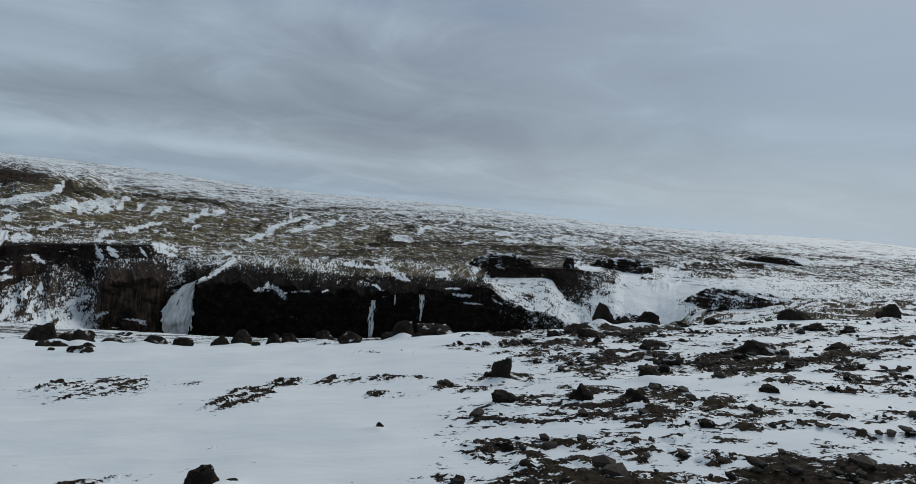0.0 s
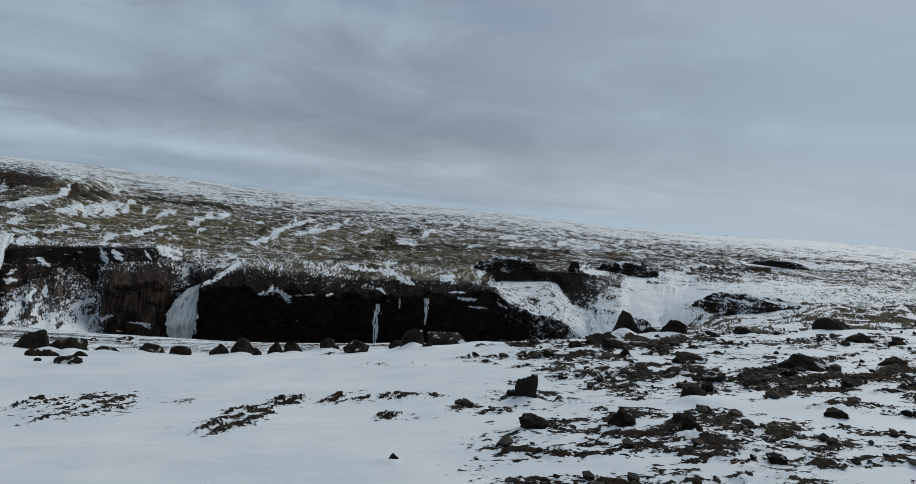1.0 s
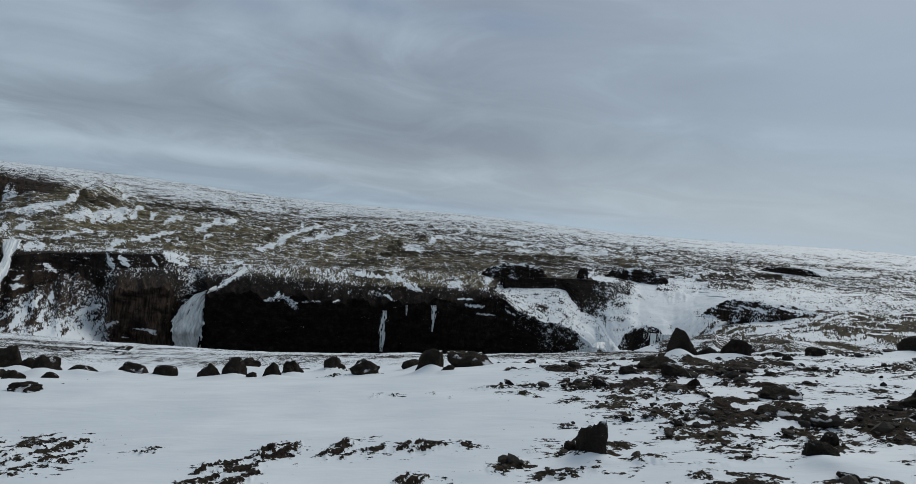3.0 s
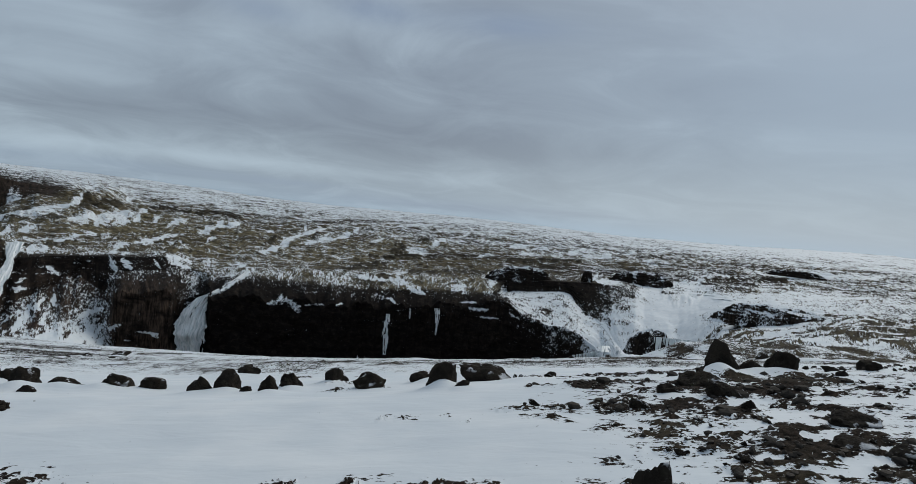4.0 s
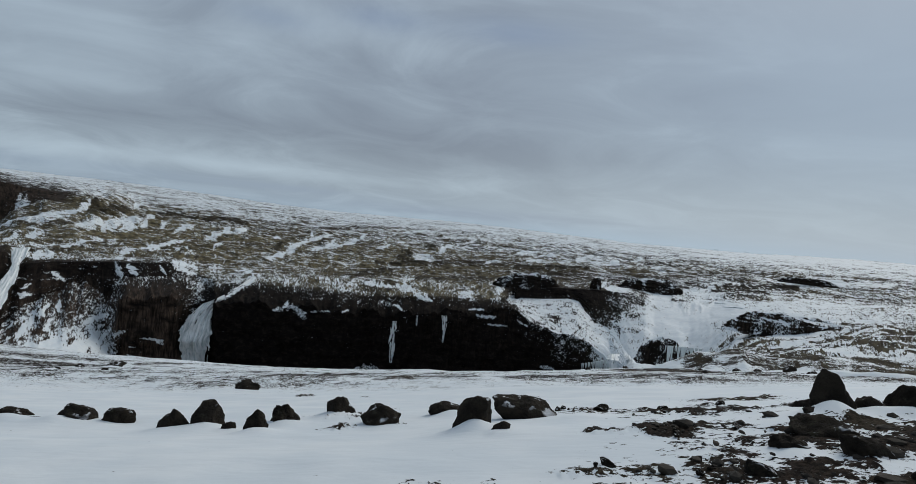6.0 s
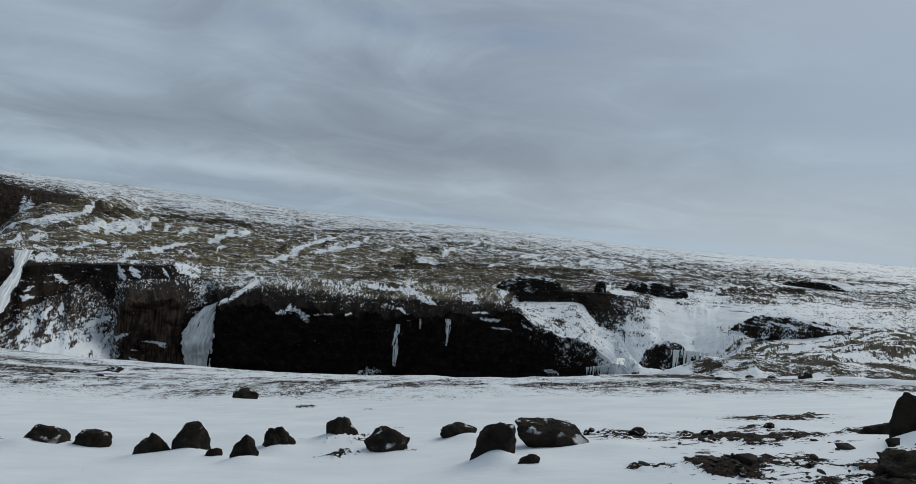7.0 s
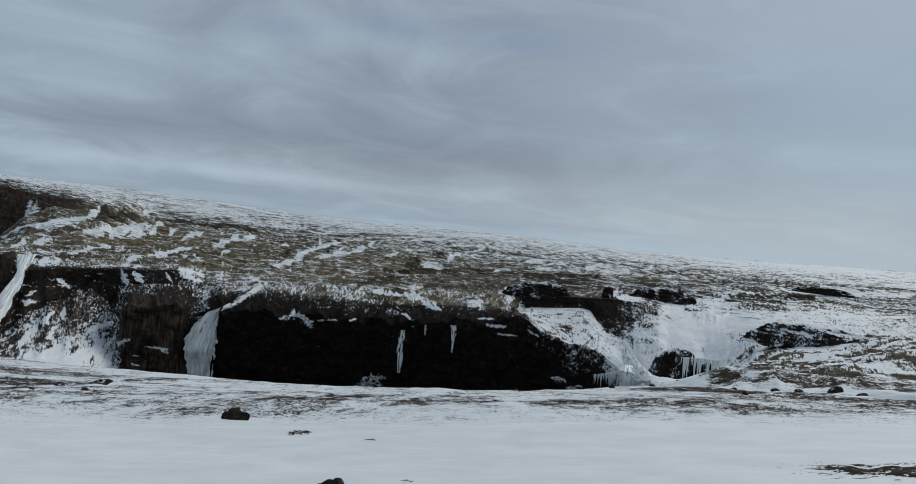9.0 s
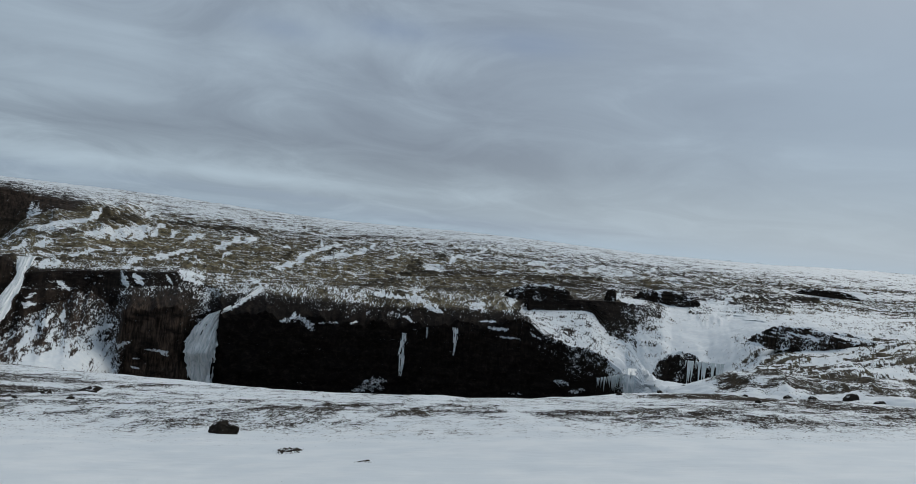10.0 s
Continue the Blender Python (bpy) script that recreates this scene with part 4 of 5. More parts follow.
def boulder(x, y, wide, high, seed, label="dark lichened basalt boulder half sunk in snow", lean=0.0, rugged=1.0, deep=0.85, peak=0.0, lift=0.0):
    """A worn, faceted block; wide and high as it stands out of the snow."""
    rnd = random.Random(seed)
    bm = bmesh.new()
    bmesh.ops.create_icosphere(bm, subdivisions=4, radius=1.0)
    cuts = []
    for _ in range(17):
        n = Vector((rnd.gauss(0, 1), rnd.gauss(0, 1), rnd.gauss(0.15, 0.8))).normalized()
        cuts.append((n, rnd.uniform(0.50, 0.95)))
    off = Vector((rnd.uniform(-50, 50), rnd.uniform(-50, 50), rnd.uniform(-50, 50)))
    slant, deep = rnd.uniform(-0.28, 0.28), deep * rnd.uniform(0.85, 1.2)
    for v in bm.verts:
        p = v.co.copy()
        p *= 1 + 0.26 * rugged * noise.fractal(p * 0.9 + off, 1.0, 2.0, 2)
        for n, d in cuts:
            over = p.dot(n) - d
            if over > 0:
                p -= n * over * 0.80
        p += p.normalized() * (0.12 * rugged * noise.fractal(p * 3.0 + off, 0.8, 2.1, 5))
        p.x += slant * p.z
        v.co = p
    lo, hi = (Vector((min(v.co[i] for v in bm.verts) for i in range(3))), Vector((max(v.co[i] for v in bm.verts) for i in range(3))))
    mid, size = (lo + hi) / 2, hi - lo
    sunk = rnd.uniform(0.25, 0.42)
    for v in bm.verts:
        p = v.co - mid
        q = Vector((p.x / size.x * wide, p.y / size.y * wide * deep, (p.z / size.z + 0.5 - sunk) / (1 - sunk) * high))
        if peak and q.z > 0:
            t = q.z / high
            q.x *= 1 - 0.6 * peak * t
            q.y *= 1 - 0.6 * peak * t
        q.x += lean * q.z
        v.co = q
    ob = part("boulder", from_bm("boulder", bm), BOULDER)
    ob.location = (x, y, float(near_height(np.array(x), np.array(y))) - 0.05 + lift)
    MOUNDS.append((x + rnd.uniform(-0.55, 0.55) * wide, y - rnd.uniform(0.25, 0.5) * wide, wide, rnd.uniform(0.04, 0.20) * min(1.0, 1.2 * high / wide)))
    MOUNDS.append((x + rnd.uniform(-0.6, 0.6) * wide, y - rnd.uniform(0.3, 0.6) * wide, 0.55 * wide, rnd.uniform(0.05, 0.40) * min(1.0, 1.2 * high / wide)))
    return tagged(ob, label, "boulder", "boulders on the snowy slope")


boulder(-11.40, 23.76, 1.07, 0.50, 11, "rounded dark basalt boulder half sunk in snow")
boulder(-10.25, 23.68, 0.85, 0.41, 18, "rounded dark basalt boulder half sunk in snow")
boulder(-8.45, 22.79, 0.81, 0.58, 25, "rounded dark basalt boulder half sunk in snow")
boulder(-7.75, 23.04, 0.83, 0.72, 32, "upright dark basalt boulder half sunk in snow", peak=0.14)
boulder(-7.06, 22.52, 0.38, 0.31, 39, "small upright dark basalt boulder half sunk in snow")
boulder(-6.29, 22.19, 0.67, 0.62, 46, "upright dark basalt boulder half sunk in snow", peak=0.10)
boulder(-6.02, 23.45, 0.80, 0.55, 53, "rounded dark basalt boulder half sunk in snow")
boulder(-4.90, 24.72, 0.87, 0.62, 60, "rounded dark basalt boulder half sunk in snow", peak=0.08)
boulder(-3.66, 23.24, 0.96, 0.52, 67, "rounded dark basalt boulder half sunk in snow")
boulder(-2.15, 24.34, 0.90, 0.40, 74, "rounded dark basalt boulder half sunk in snow")
boulder(-1.53, 21.05, 0.82, 0.78, 81, "upright dark basalt boulder half sunk in snow", peak=0.06)
boulder(-0.30, 22.42, 1.62, 0.54, 88, "large low flat dark basalt boulder half sunk in snow")
boulder(-1.00, 20.31, 0.38, 0.27, 95, "small rounded dark basalt boulder half sunk in snow")
boulder(-15.19, 46.26, 1.61, 0.73, 102, "large rounded dark basalt boulder half sunk in snow")
boulder(-35.56, 66.48, 1.84, 0.58, 109, "large low flat dark basalt boulder half sunk in snow")
boulder(-13.15, 23.88, 0.93, 0.33, 116, "low flat dark basalt boulder half sunk in snow")
boulder(-12.57, 23.66, 0.79, 0.16, 123, "low flat dark basalt boulder half sunk in snow")
boulder(6.00, 22.34, 1.45, 0.43, 130, "large low flat dark basalt boulder half sunk in snow")
boulder(4.29, 19.20, 1.10, 0.40, 137, "rounded dark basalt boulder half sunk in snow", rugged=1.3)
boulder(7.24, 21.20, 0.56, 0.35, 144, "rounded dark basalt boulder half sunk in snow")
boulder(6.18, 20.99, 0.72, 0.44, 151, "rounded dark basalt boulder half sunk in snow")
boulder(3.40, 18.43, 0.62, 0.26, 158, "rounded dark basalt boulder half sunk in snow", rugged=1.3)
boulder(4.30, 16.79, 0.40, 0.29, 165, "rounded dark basalt boulder half sunk in snow", peak=0.12, rugged=1.3)
boulder(1.74, 17.92, 0.23, 0.15, 172, "small rounded dark basalt boulder half sunk in snow", rugged=1.3)
boulder(4.32, 18.01, 0.80, 0.34, 179, "rounded dark basalt boulder half sunk in snow", rugged=1.3)
boulder(3.39, 17.78, 0.26, 0.13, 186, "small rounded dark basalt boulder half sunk in snow", rugged=1.3)
boulder(-14.21, 23.55, 1.01, 0.70, 193, "rounded dark basalt boulder half sunk in snow")
boulder(-15.49, 24.55, 0.96, 0.49, 200, "rounded dark basalt boulder half sunk in snow")
boulder(-14.08, 22.03, 0.66, 0.35, 207, "rounded dark basalt boulder half sunk in snow")
boulder(-11.04, 18.21, 0.80, 0.24, 214, "low flat dark basalt boulder half sunk in snow", rugged=1.3)
boulder(1.23, 12.68, 0.47, 0.61, 221, "upright dark basalt boulder half sunk in snow", peak=0.04, rugged=1.3)
boulder(1.04, 12.90, 0.28, 0.23, 228, "small upright dark basalt boulder half sunk in snow", rugged=1.3)
boulder(2.52, 10.65, 0.47, 0.37, 235, "upright dark basalt boulder half sunk in snow", peak=0.08, rugged=1.3)
boulder(3.41, 10.51, 0.52, 0.29, 242, "rounded dark basalt boulder half sunk in snow", rugged=1.3)
boulder(4.26, 12.21, 0.60, 0.34, 249, "rounded dark basalt boulder half sunk in snow", rugged=1.3)
boulder(1.22, 10.68, 0.61, 0.27, 256, "rounded dark basalt boulder half sunk in snow", rugged=1.3)
boulder(4.84, 14.77, 0.83, 0.19, 263, "low flat dark basalt boulder half sunk in snow", rugged=1.3)
boulder(7.70, 14.80, 1.15, 0.39, 270, "large low flat dark basalt boulder half sunk in snow", rugged=1.3)
boulder(9.44, 21.53, 0.59, 0.33, 277, "rounded dark basalt boulder half sunk in snow")
boulder(3.63, 14.15, 0.26, 0.12, 284, "small rounded dark basalt boulder half sunk in snow", rugged=1.3)
boulder(5.54, 15.74, 0.95, 0.28, 291, "low flat dark basalt boulder half sunk in snow", rugged=1.3)
boulder(8.28, 21.03, 0.52, 0.22, 298, "rounded dark basalt boulder half sunk in snow")
boulder(-15.02, 22.52, 0.48, 0.33, 305, "rounded dark basalt boulder half sunk in snow")
boulder(-13.30, 22.53, 0.58, 0.31, 312, "rounded dark basalt boulder half sunk in snow")
boulder(-13.13, 24.02, 0.37, 0.26, 319, "small rounded dark basalt boulder half sunk in snow")
boulder(-12.57, 23.54, 0.71, 0.16, 326, "low flat dark basalt boulder half sunk in snow")
boulder(-10.73, 18.08, 0.36, 0.15, 333, "small rounded dark basalt boulder half sunk in snow", rugged=1.3)
boulder(-10.66, 19.11, 0.17, 0.07, 340, "small rounded dark basalt boulder half sunk in snow", rugged=1.3)
boulder(-12.06, 18.49, 0.24, 0.14, 347, "small rounded dark basalt boulder half sunk in snow", rugged=1.3)
boulder(10.98, 17.80, 0.79, 0.29, 354, "rounded dark basalt boulder half sunk in snow", rugged=1.3)
boulder(14.71, 20.09, 0.69, 0.64, 361, "upright dark basalt boulder half sunk in snow", peak=0.12)
boulder(16.94, 22.57, 1.56, 0.36, 368, "large low flat dark basalt boulder half sunk in snow")
boulder(3.35, 10.08, 0.41, 0.35, 375, "upright dark basalt boulder half sunk in snow", rugged=1.3)
boulder(9.66, 14.70, 0.64, 0.27, 382, "rounded dark basalt boulder half sunk in snow", rugged=1.3)
boulder(-0.89, 9.44, 0.20, 0.15, 389, "small rounded dark basalt boulder half sunk in snow", peak=0.08, rugged=1.3)
boulder(-2.83, 7.43, 0.52, 0.31, 396, "rounded dark basalt boulder half sunk in snow", peak=0.12, rugged=1.3)
boulder(-2.45, 7.43, 0.26, 0.14, 403, "small rounded dark basalt boulder half sunk in snow", rugged=1.3)
boulder(0.32, 7.25, 0.18, 0.15, 410, "small upright dark basalt boulder half sunk in snow", rugged=1.3)
boulder(1.65, 7.05, 0.28, 0.15, 417, "small rounded dark basalt boulder half sunk in snow", rugged=1.3)
boulder(1.28, 7.73, 0.23, 0.14, 424, "small rounded dark basalt boulder half sunk in snow", rugged=1.3)
boulder(5.91, 10.77, 0.39, 0.20, 431, "small rounded dark basalt boulder half sunk in snow", rugged=1.3)
boulder(11.49, 17.16, 0.50, 0.19, 438, "rounded dark basalt boulder half sunk in snow", rugged=1.3)
boulder(7.91, 20.05, 0.34, 0.21, 445, "small rounded dark basalt boulder half sunk in snow")
boulder(9.28, 21.03, 0.52, 0.31, 452, "rounded dark basalt boulder half sunk in snow")
boulder(5.02, 20.30, 0.95, 0.30, 494, "low flat dark basalt boulder half sunk in snow")
boulder(5.50, 20.90, 0.92, 0.98, 459, "upright dark basalt boulder half sunk in snow", peak=0.30, lean=-0.15)
boulder(12.30, 21.20, 1.30, 0.55, 466, "large rounded dark basalt boulder half sunk in snow")
boulder(6.95, 21.00, 0.85, 0.66, 473, "upright dark basalt boulder half sunk in snow", peak=0.10)
boulder(-17.00, 25.50, 1.45, 0.95, 480, "large rounded dark basalt boulder half sunk in snow")
boulder(30.69, 81.99, 1.00, 0.50, 600, "dark basalt boulder on the canyon brink")
boulder(32.67, 80.95, 1.07, 0.48, 607, "dark basalt boulder on the canyon brink")
boulder(34.96, 78.48, 1.60, 1.04, 614, "dark basalt boulder on the canyon brink")
boulder(23.15, 72.31, 0.70, 0.42, 621, "dark basalt boulder on the canyon brink")
boulder(35.32, 74.71, 1.10, 0.50, 628, "dark basalt boulder on the canyon brink")
boulder(27.33, 84.69, 0.75, 0.38, 635, "dark basalt boulder on the canyon brink")
boulder(25.43, 85.49, 0.60, 0.30, 642, "dark basalt boulder on the canyon brink")
boulder(-36.76, 63.01, 0.90, 0.36, 649, "dark basalt boulder on the canyon brink")
boulder(-34.72, 57.04, 0.60, 0.27, 656, "dark basalt boulder on the canyon brink")
boulder(-32.04, 59.00, 0.60, 0.24, 663, "dark basalt boulder on the canyon brink")
boulder(13.47, 84.08, 0.70, 0.35, 670, "dark basalt boulder on the canyon brink")
boulder(19.30, 88.72, 0.90, 0.45, 677, "dark basalt boulder on the canyon brink")

build_ground()


def scatter_stones():
    """Loose gravel and cobbles on the bare heath."""
    rng = np.random.default_rng(7)
    n = 130000
    x, y = rng.uniform(-22, 26, n), rng.uniform(5, 34, n)
    s = near_snow(x, y)
    keep = (s < 0.58) & (x > -0.5 + 0.10 * (y - 8)) & (y < 21.5 + 0.25 * x) & (rng.random(n) < np.clip((0.66 - s) * 0.9, 0.02, 0.45))
    x, y = x[keep][:15000], y[keep][:15000]
    n = len(x)
    size = 0.020 * np.exp(rng.normal(0.35, 0.65, n)).clip(0.5, 8)
    bm = bmesh.new()
    bmesh.ops.create_icosphere(bm, subdivisions=1, radius=1.0)
    base = np.array([v.co[:] for v in bm.verts])
    faces = np.array([[v.index for v in f.verts] for f in bm.faces])
    bm.free()
    turn = rng.uniform(0, 6.28, n)
    jit = 1 + rng.uniform(-0.35, 0.3, (n, len(base), 1))
    p = base[None] * jit * np.stack([np.ones(n) * 1.25, rng.uniform(0.7, 1.1, n), rng.uniform(0.45, 0.8, n)], 1)[:, None, :]
    c, q = np.cos(turn)[:, None], np.sin(turn)[:, None]
    p = np.stack([p[..., 0] * c - p[..., 1] * q, p[..., 0] * q + p[..., 1] * c, p[..., 2]], -1) * size[:, None, None]
    p += np.stack([x, y, near_height(x, y) + 0.05 + size * 0.1], 1)[:, None, :]
    f = (faces[None] + (np.arange(n) * len(base))[:, None, None]).reshape(-1, 3)
    me = bpy.data.meshes.new("gravel")
    me.from_pydata(p.reshape(-1, 3).tolist(), [], f.tolist())
    tagged(part("gravel", me, STONE), "dark loose stones and gravel on bare heath", "gravel", kind="stuff")


scatter_stones()


def loose_rocks():
    """Single rocks among the gravel, in a few shapes."""
    shapes = []
    for k in range(9):
        rnd = random.Random(500 + k)
        bm = bmesh.new()
        bmesh.ops.create_icosphere(bm, subdivisions=3, radius=1.0)
        cuts = [(Vector((rnd.gauss(0, 1), rnd.gauss(0, 1), rnd.gauss(0.2, 0.8))).normalized(), rnd.uniform(0.4, 0.8)) for _ in range(12)]
        for v in bm.verts:
            p = v.co.copy()
            for n, d in cuts:
                over = p.dot(n) - d
                if over > 0:
                    p -= n * over * 0.95
            p += p.normalized() * 0.07 * noise.fractal(p * 3 + Vector((k * 7, 0, 0)), 0.8, 2.0, 3)
            v.co = (p.x * rnd.uniform(0.98, 1.02), p.y, p.z * 0.75)
        me = from_bm("rock", bm)
        me.materials.append(BOULDER)
        shapes.append(me)
    rng = np.random.default_rng(23)
    n = 20000
    x, y = rng.uniform(-1, 22, n), rng.uniform(6, 27, n)
    s = near_snow(x, y)
    pick = np.nonzero((s < 0.60) & (rng.random(n) < 0.25))[0][:290]
    for k, i in enumerate(pick):
        ob = new("rock", shapes[k % 9])
        w = 0.050 * math.exp(rng.normal(0.3, 0.5))
        w = min(max(w, 0.05), 0.24)
        ob.matrix_basis = pose(x[i], y[i], float(near_height(x[i], y[i])) + 0.03 + w * 0.15, rng.uniform(-15, 15), rng.uniform(-15, 15), rng.uniform(0, 360)) @ Matrix.Diagonal((w * rng.uniform(0.9, 1.4), w, w * rng.uniform(0.7, 1.1), 1))
        tagged(ob, "dark angular basalt rock on thin snow and heath", "rock", "loose rocks on the heath")


loose_rocks()


def outcrop(label, x, y, z, along, deep, high, seed, snow=0.15, rust=0.2, turn=None, blunt=4.0):
    """A craggy knob of basalt with a steep face and snow on its back; z is the ground in front of it."""
    ang, rad = np.linspace(0, 2 * math.pi, 150)[:-1], np.linspace(0.004, 1, 60)
    A, P = np.meshgrid(ang, rad)
    edge = 1 + 0.22 * fbm(np.cos(A) * 1.6 + seed, np.sin(A) * 1.6, seed, 4, 0.6)
    px, py = P * np.cos(A) * edge, P * np.sin(A) * edge
    body = np.clip(1 - np.abs(P) ** blunt, 0, 1) * (1 + 0.16 * fbm(px * 1.5 + seed, py * 1.5, seed + 3, 4, 0.55))
    ledge = 0.10 * fbm(px * 3, body * 9, seed + 5, 4, 0.6)
    k = radians(turn if turn is not None else -math.degrees(math.atan2(x, y)))
    lx, ly = px * along * (1 + 0.5 * ledge), py * deep * (1 + ledge)
    X, Y = x + lx * math.cos(k) - ly * math.sin(k), y + lx * math.sin(k) + ly * math.cos(k)
    sink = 0.35 * high
    Z = z - sink + (high + sink) * np.clip(body, 0, 1.25) + 0.06 * high * fbm(X / 3, Y / 3, seed + 7, 4, 0.6)
    n, m = P.shape
    i = np.arange((n - 1) * m).reshape(n - 1, m)
    j = i - np.arange(m) + (np.arange(m) + 1) % m
    quads = np.stack([i, i + m, j + m, j], -1).reshape(-1, 4)
    cap = np.arange(m)[::-1]
    me = bpy.data.meshes.new("rock_outcrop")
    me.from_pydata(np.stack([X, Y, Z], -1).reshape(-1, 3).tolist(), [], quads.tolist() + [cap.tolist()])
    me.shade_smooth()
    flat = 1 - smooth(0.25, 0.8, np.abs(np.gradient(Z, axis=0)) / np.maximum(np.hypot(np.gradient(X, axis=0), np.gradient(Y, axis=0)), 0.05))
    S = snow + 0.55 * flat + 0.25 * fbm(X / 4, Y / 4, seed + 9, 4)
    R, T = np.hypot(X - ORIGIN[0], Y - ORIGIN[1]), np.arctan2(X - ORIGIN[0], Y - ORIGIN[1])
    for key, v in (("snow", S), ("green", 0 * S + 0.2), ("cliff", 0 * S + 0.9), ("rust", 0 * S + rust), ("far", 0 * S + 1)):
        me.attributes.new(key, "FLOAT", "POINT").data.foreach_set("value", v.ravel().astype(np.float32))
    sheet = np.stack([T * 400, 40 * np.log(R / 300), Z / 0.6], -1)
    me.attributes.new("sheet", "FLOAT_VECTOR", "POINT").data.foreach_set("vector", sheet.astype(np.float32).ravel())
    return tagged(part("rock_outcrop", me, GROUND), label, "rock outcrop")


outcrop("dark basalt knob with snowy top and icicles", 79.8, 258.5, -53.0, 14.5, 9.0, 12.0, 3, 0.24, 0.10, blunt=4.5)
outcrop("brown basalt hump with snow-filled ledges", 105.0, 207.5, -25.6, 23.0, 8.5, 5.6, 8, 0.22, 0.40, turn=-29, blunt=3.4)
outcrop("black basalt scarp along the moor's edge", 31.0, 371.0, -34.0, 19.5, 7.0, 6.5, 12, 0.08, 0.1)
outcrop("black basalt scarp beside a snowy runnel", 114.0, 403.0, -32.0, 20.0, 7.0, 7.0, 15, 0.12, 0.15)
outcrop("small black basalt scarp beside a snowy runnel", 70.4, 366.5, -30.0, 3.2, 3.0, 5.0, 18, 0.0, 0.1)
outcrop("low black basalt scarp over a snowfield", 268.0, 509.0, -22.0, 21.0, 6.0, 3.6, 21, -0.1, 0.1)
outcrop("dark rocky knoll on the far skyline", 394.0, 1980.0, -34.0, 36.0, 30.0, 11.0, 24, 0.1, 0.1)


def ice_fall(name, label, rows, lumps=0.6, seed=1, thin=9.0):
    """Frozen water just in front of the rock, placed to fit the camera's view: rows of place and half width from the
    lip down.
    """
    rows = np.array(rows, float)
    k = np.linspace(0, len(rows) - 1, 90)
    line = np.stack([np.interp(k, np.arange(len(rows)), rows[:, c]) for c in range(4)], 1)
    across = np.linspace(-1, 1, 29)
    bearing = math.atan2(rows[:, 0].mean(), rows[:, 1].mean())
    side, out = np.array([math.cos(bearing), -math.sin(bearing), 0]), np.array([-math.sin(bearing), -math.cos(bearing), 0])
    verts = []
    for i, (x, y, z, w) in enumerate(line):
        u = across * w
        ragged = 1 + 0.14 * fbm(np.array([i * 0.16 + 5.0]), np.array([seed * 3.7]), seed, 3)[0]
        u = u * ragged
        bulge = np.sqrt(np.clip(1 - across ** 2, 0, 1)) * (0.22 * w + 0.5)
        ribs = lumps * fbm(u / 1.3 + seed, np.full_like(u, z / 16.0), seed + 4, 3) + lumps * fbm(u / 4 + 9, np.full_like(u, z / 9.0), seed + 8, 3)
        for a, b in zip(u, bulge + ribs):
            verts.append(np.array([x, y, z]) + side * a + out * b)
    m = len(across)
    rr, cc = np.meshgrid(np.arange(len(line) - 1), np.arange(m - 1), indexing="ij")
    gaps = fbm(cc / 4.0 + seed, rr / 14.0, seed + 30, 3) + 1.25 * (np.abs(cc - (m - 2) / 2) / (m / 2 - 1)) ** 4
    faces = [(r * m + c, r * m + c + 1, (r + 1) * m + c + 1, (r + 1) * m + c) for r in range(len(line) - 1) for c in range(m - 1) if gaps[r, c] < thin]
    me = bpy.data.meshes.new(name)
    me.from_pydata([tuple(v) for v in verts], [], faces)
    me.shade_smooth()
    span = np.repeat(line[:, 3], m) * np.tile(across, len(line))
    fall = np.repeat(-line[:, 2], m)
    me.attributes.new("sheet", "FLOAT_VECTOR", "POINT").data.foreach_set("vector", np.stack([span + seed * 9, fall, 0 * fall], 1).astype(np.float32).ravel())
    return tagged(part(name, me, ICE), label, "frozen waterfall")


ice_fall("frozen_waterfall", "white and pale blue frozen waterfall down the black cliff", [(-111.8, 312.6, -38.2, 0.9), (-113.2, 301.4, -41.6, 1.5), (-115.3, 290.9, -45.1, 1.7), (-116.9, 283.7, -46.8, 2.0), (-120.8, 282.0, -48.9, 2.8), (-122.3, 280.2, -52.2, 3.9), (-123.3, 278.7, -56.3, 5.3), (-123.8, 277.4, -61.1, 6.6), (-124.1, 276.1, -65.5, 8.0), (-123.2, 276.0, -71.1, 7.2), (-122.5, 275.7, -76.9, 5.8), (-121.0, 275.3, -87.5, 5.5)], 1.7, 1, 1.15)
ice_fall("frozen_waterfall", "pale frozen waterfall in the side gully", [(-219.2, 293.6, -33.5, 4.1), (-215.4, 287.7, -36.1, 3.0), (-211.9, 281.6, -39.2, 1.6), (-208.2, 275.6, -42.1, 1.9), (-204.9, 269.2, -44.9, 2.8), (-202.5, 263.5, -47.8, 3.1), (-199.4, 257.0, -51.2, 3.0), (-195.9, 249.5, -55.3, 2.9), (-192.2, 242.2, -60.1, 2.8)], 0.8, 2, 1.1)
ice_fall("ice_column", "thin white ice column on the black cliff", [(-36.8, 295.4, -50.3, 1.1), (-36.9, 294.9, -54.6, 1.5), (-37.1, 294.6, -59.4, 1.6), (-36.9, 294.4, -64.5, 1.6), (-36.6, 294.5, -70.0, 0.8)], 0.5, 3, 0.5)
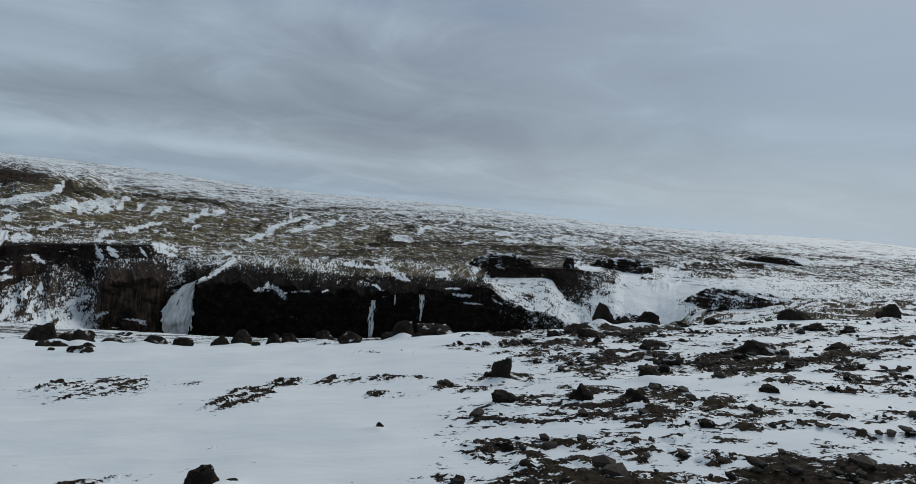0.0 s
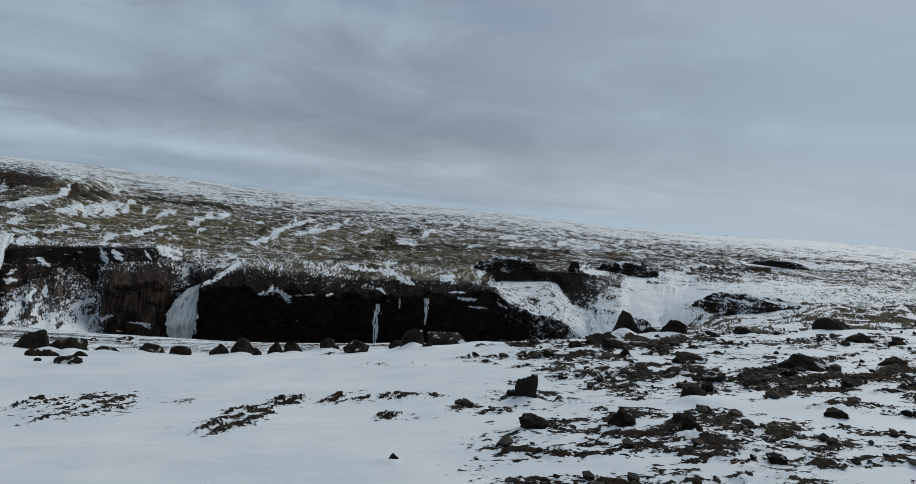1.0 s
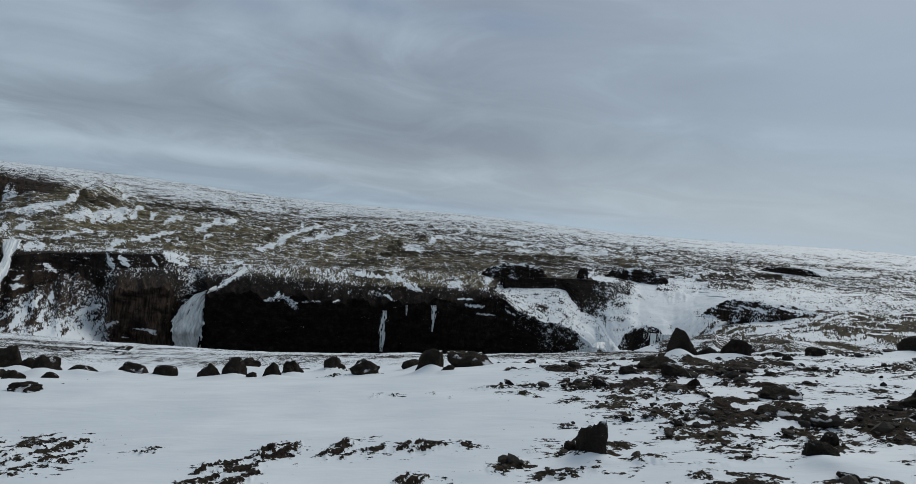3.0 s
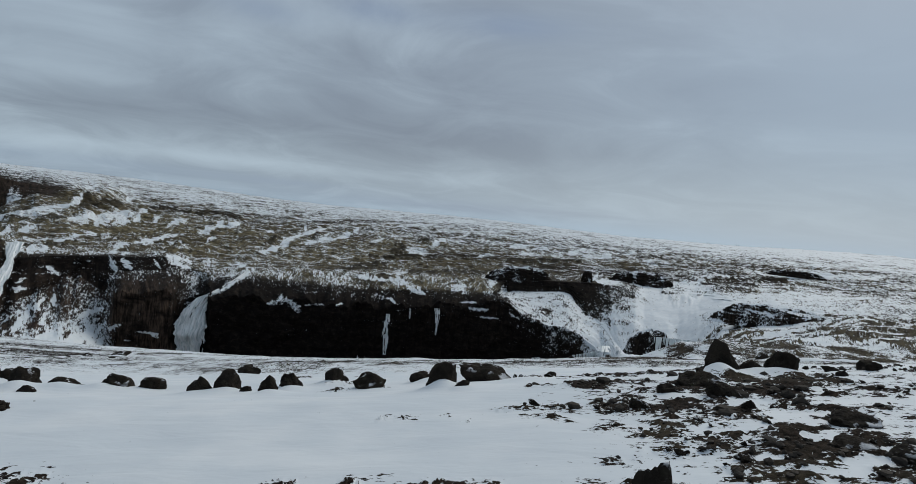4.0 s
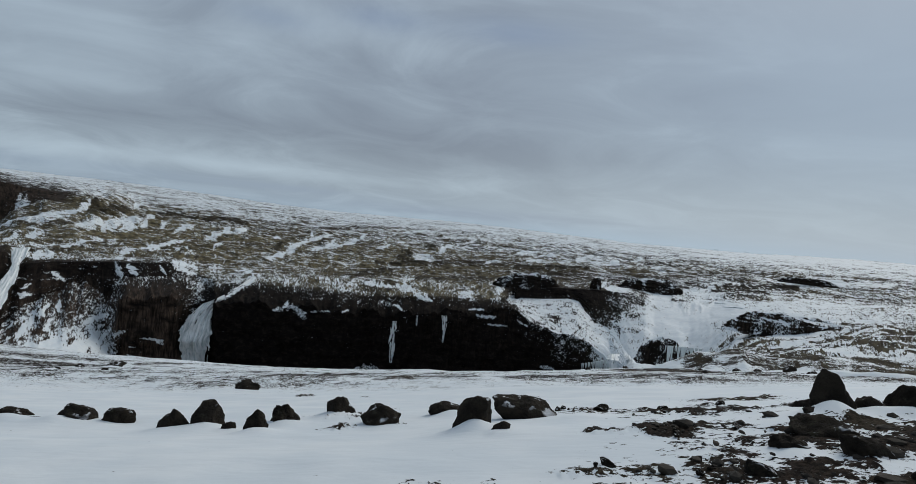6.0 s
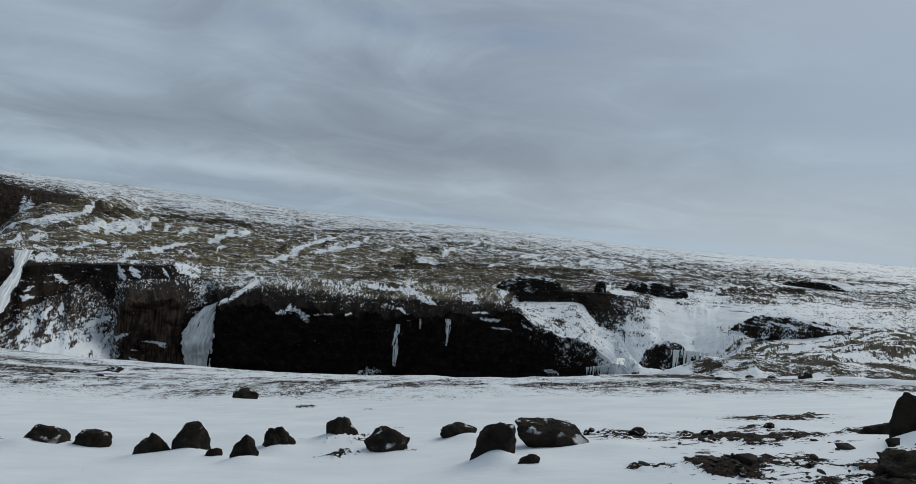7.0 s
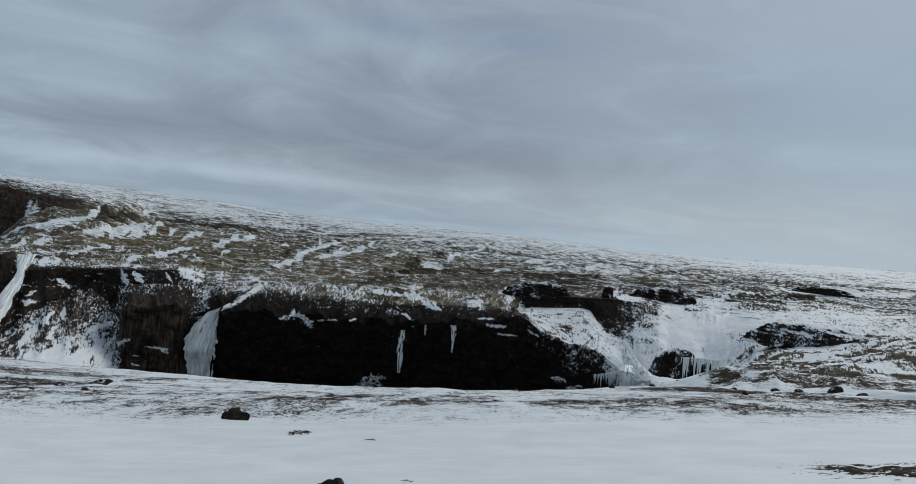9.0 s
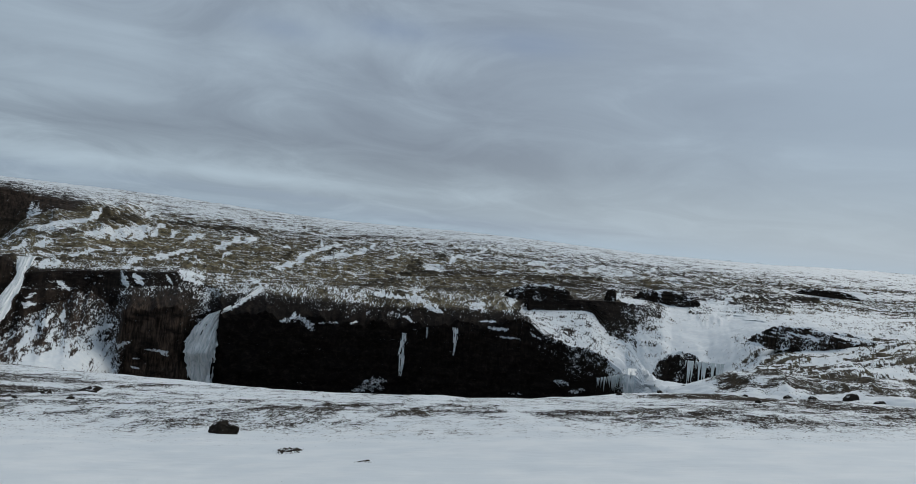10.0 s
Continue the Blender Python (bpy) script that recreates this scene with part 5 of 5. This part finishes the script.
ice_fall("ice_column", "thin white ice column on the black cliff", [(-13.7, 298.3, -45.7, 1.4), (-13.1, 297.8, -49.4, 1.4), (-13.1, 297.3, -54.3, 0.8), (-13.2, 297.3, -58.6, 0.4)], 0.5, 5, 0.3)
ice_fall("ice_column", "short white ice column under the cliff lip", [(-26.7, 297.5, -47.0, 0.7), (-26.4, 297.0, -49.7, 0.5), (-26.4, 297.0, -51.8, 0.3)], 0.5, 6, 0.5)
ice_fall("frozen_waterfall", "pale ice fall where the stream drops", [(67.4, 292.2, -54.4, 3.0), (66.2, 286.3, -56.1, 3.5), (65.8, 284.4, -59.3, 3.7), (66.2, 283.2, -68.0, 3.7)], 1.0, 7, 0.8)



def icicles(label, line, longest, seed):
    """A curtain of icicles under a lip, from end to end of the line."""
    rnd = random.Random(seed)
    (x0, y0, z0), (x1, y1, z1) = line
    root = new("icicle_curtain")
    root.location = (x0, y0, z0)
    for k in range(17):
        t = (k + rnd.uniform(-0.4, 0.4)) / 16
        long = longest * rnd.choice((0.3, 0.45, 0.7, 1.0)) * rnd.uniform(0.8, 1.1)
        wide = 0.05 * long + rnd.uniform(0.05, 0.2)
        bm = bmesh.new()
        got = bmesh.ops.create_cone(bm, cap_ends=True, segments=8, radius1=wide, radius2=0.04, depth=long)
        for v in got["verts"]:
            v.co.z = -v.co.z - long / 2 + 0.6
        for cut in (0.3, 0.6):
            bmesh.ops.bisect_plane(bm, geom=bm.verts[:] + bm.edges[:] + bm.faces[:], plane_co=(0, 0, -cut * long), plane_no=(0, 0, 1))
        for v in bm.verts:
            v.co.x += 0.10 * wide * math.sin(3 * v.co.z + k)
            v.co.y += 0.10 * wide * math.cos(2 * v.co.z + k)
        bmesh.ops.recalc_face_normals(bm, faces=bm.faces)
        ob = part("icicle", from_bm("icicle", bm), ICE, root)
        ob.location = ((x1 - x0) * t, (y1 - y0) * t, (z1 - z0) * t)
    return tagged(root, label, "icicles")


icicles("row of pale icicles under a dark rock knob", ((76.4, 248.5, -41.4), (87.9, 242.5, -40.2)), 9, 1)
icicles("small pale icicles under the cliff lip", ((52.0, 290.0, -60.8), (62.1, 287.8, -57.6)), 7, 2)



def pylon():
    """A far H-frame power pylon."""
    root = new("power_pylon")
    for dx in (-4, 4):
        bm = bmesh.new()
        bmesh.ops.create_cone(bm, cap_ends=True, segments=6, radius1=0.40, radius2=0.3, depth=13)
        bmesh.ops.translate(bm, verts=bm.verts, vec=(dx, 0, 4.5))
        part("mast", from_bm("mast", bm), STEEL, root)
    bm = bmesh.new()
    bmesh.ops.create_cube(bm, size=1)
    bmesh.ops.scale(bm, verts=bm.verts, vec=(20, 0.5, 0.6))
    bmesh.ops.translate(bm, verts=bm.verts, vec=(0, 0, 10.2))
    part("crossarm", from_bm("crossarm", bm), STEEL, root)
    return tagged(root, "grey twin-mast power pylon on the snowy skyline", "pylon", "pylons on the skyline")


first = pylon()
first.matrix_basis = pose(1439, 2240, -3, 0, 0, -30)
copy_thing(first, pose(961, 2484, -19, 0, 0, -30))
copy_thing(first, pose(1060, 2444, -16, 0, 0, -30))
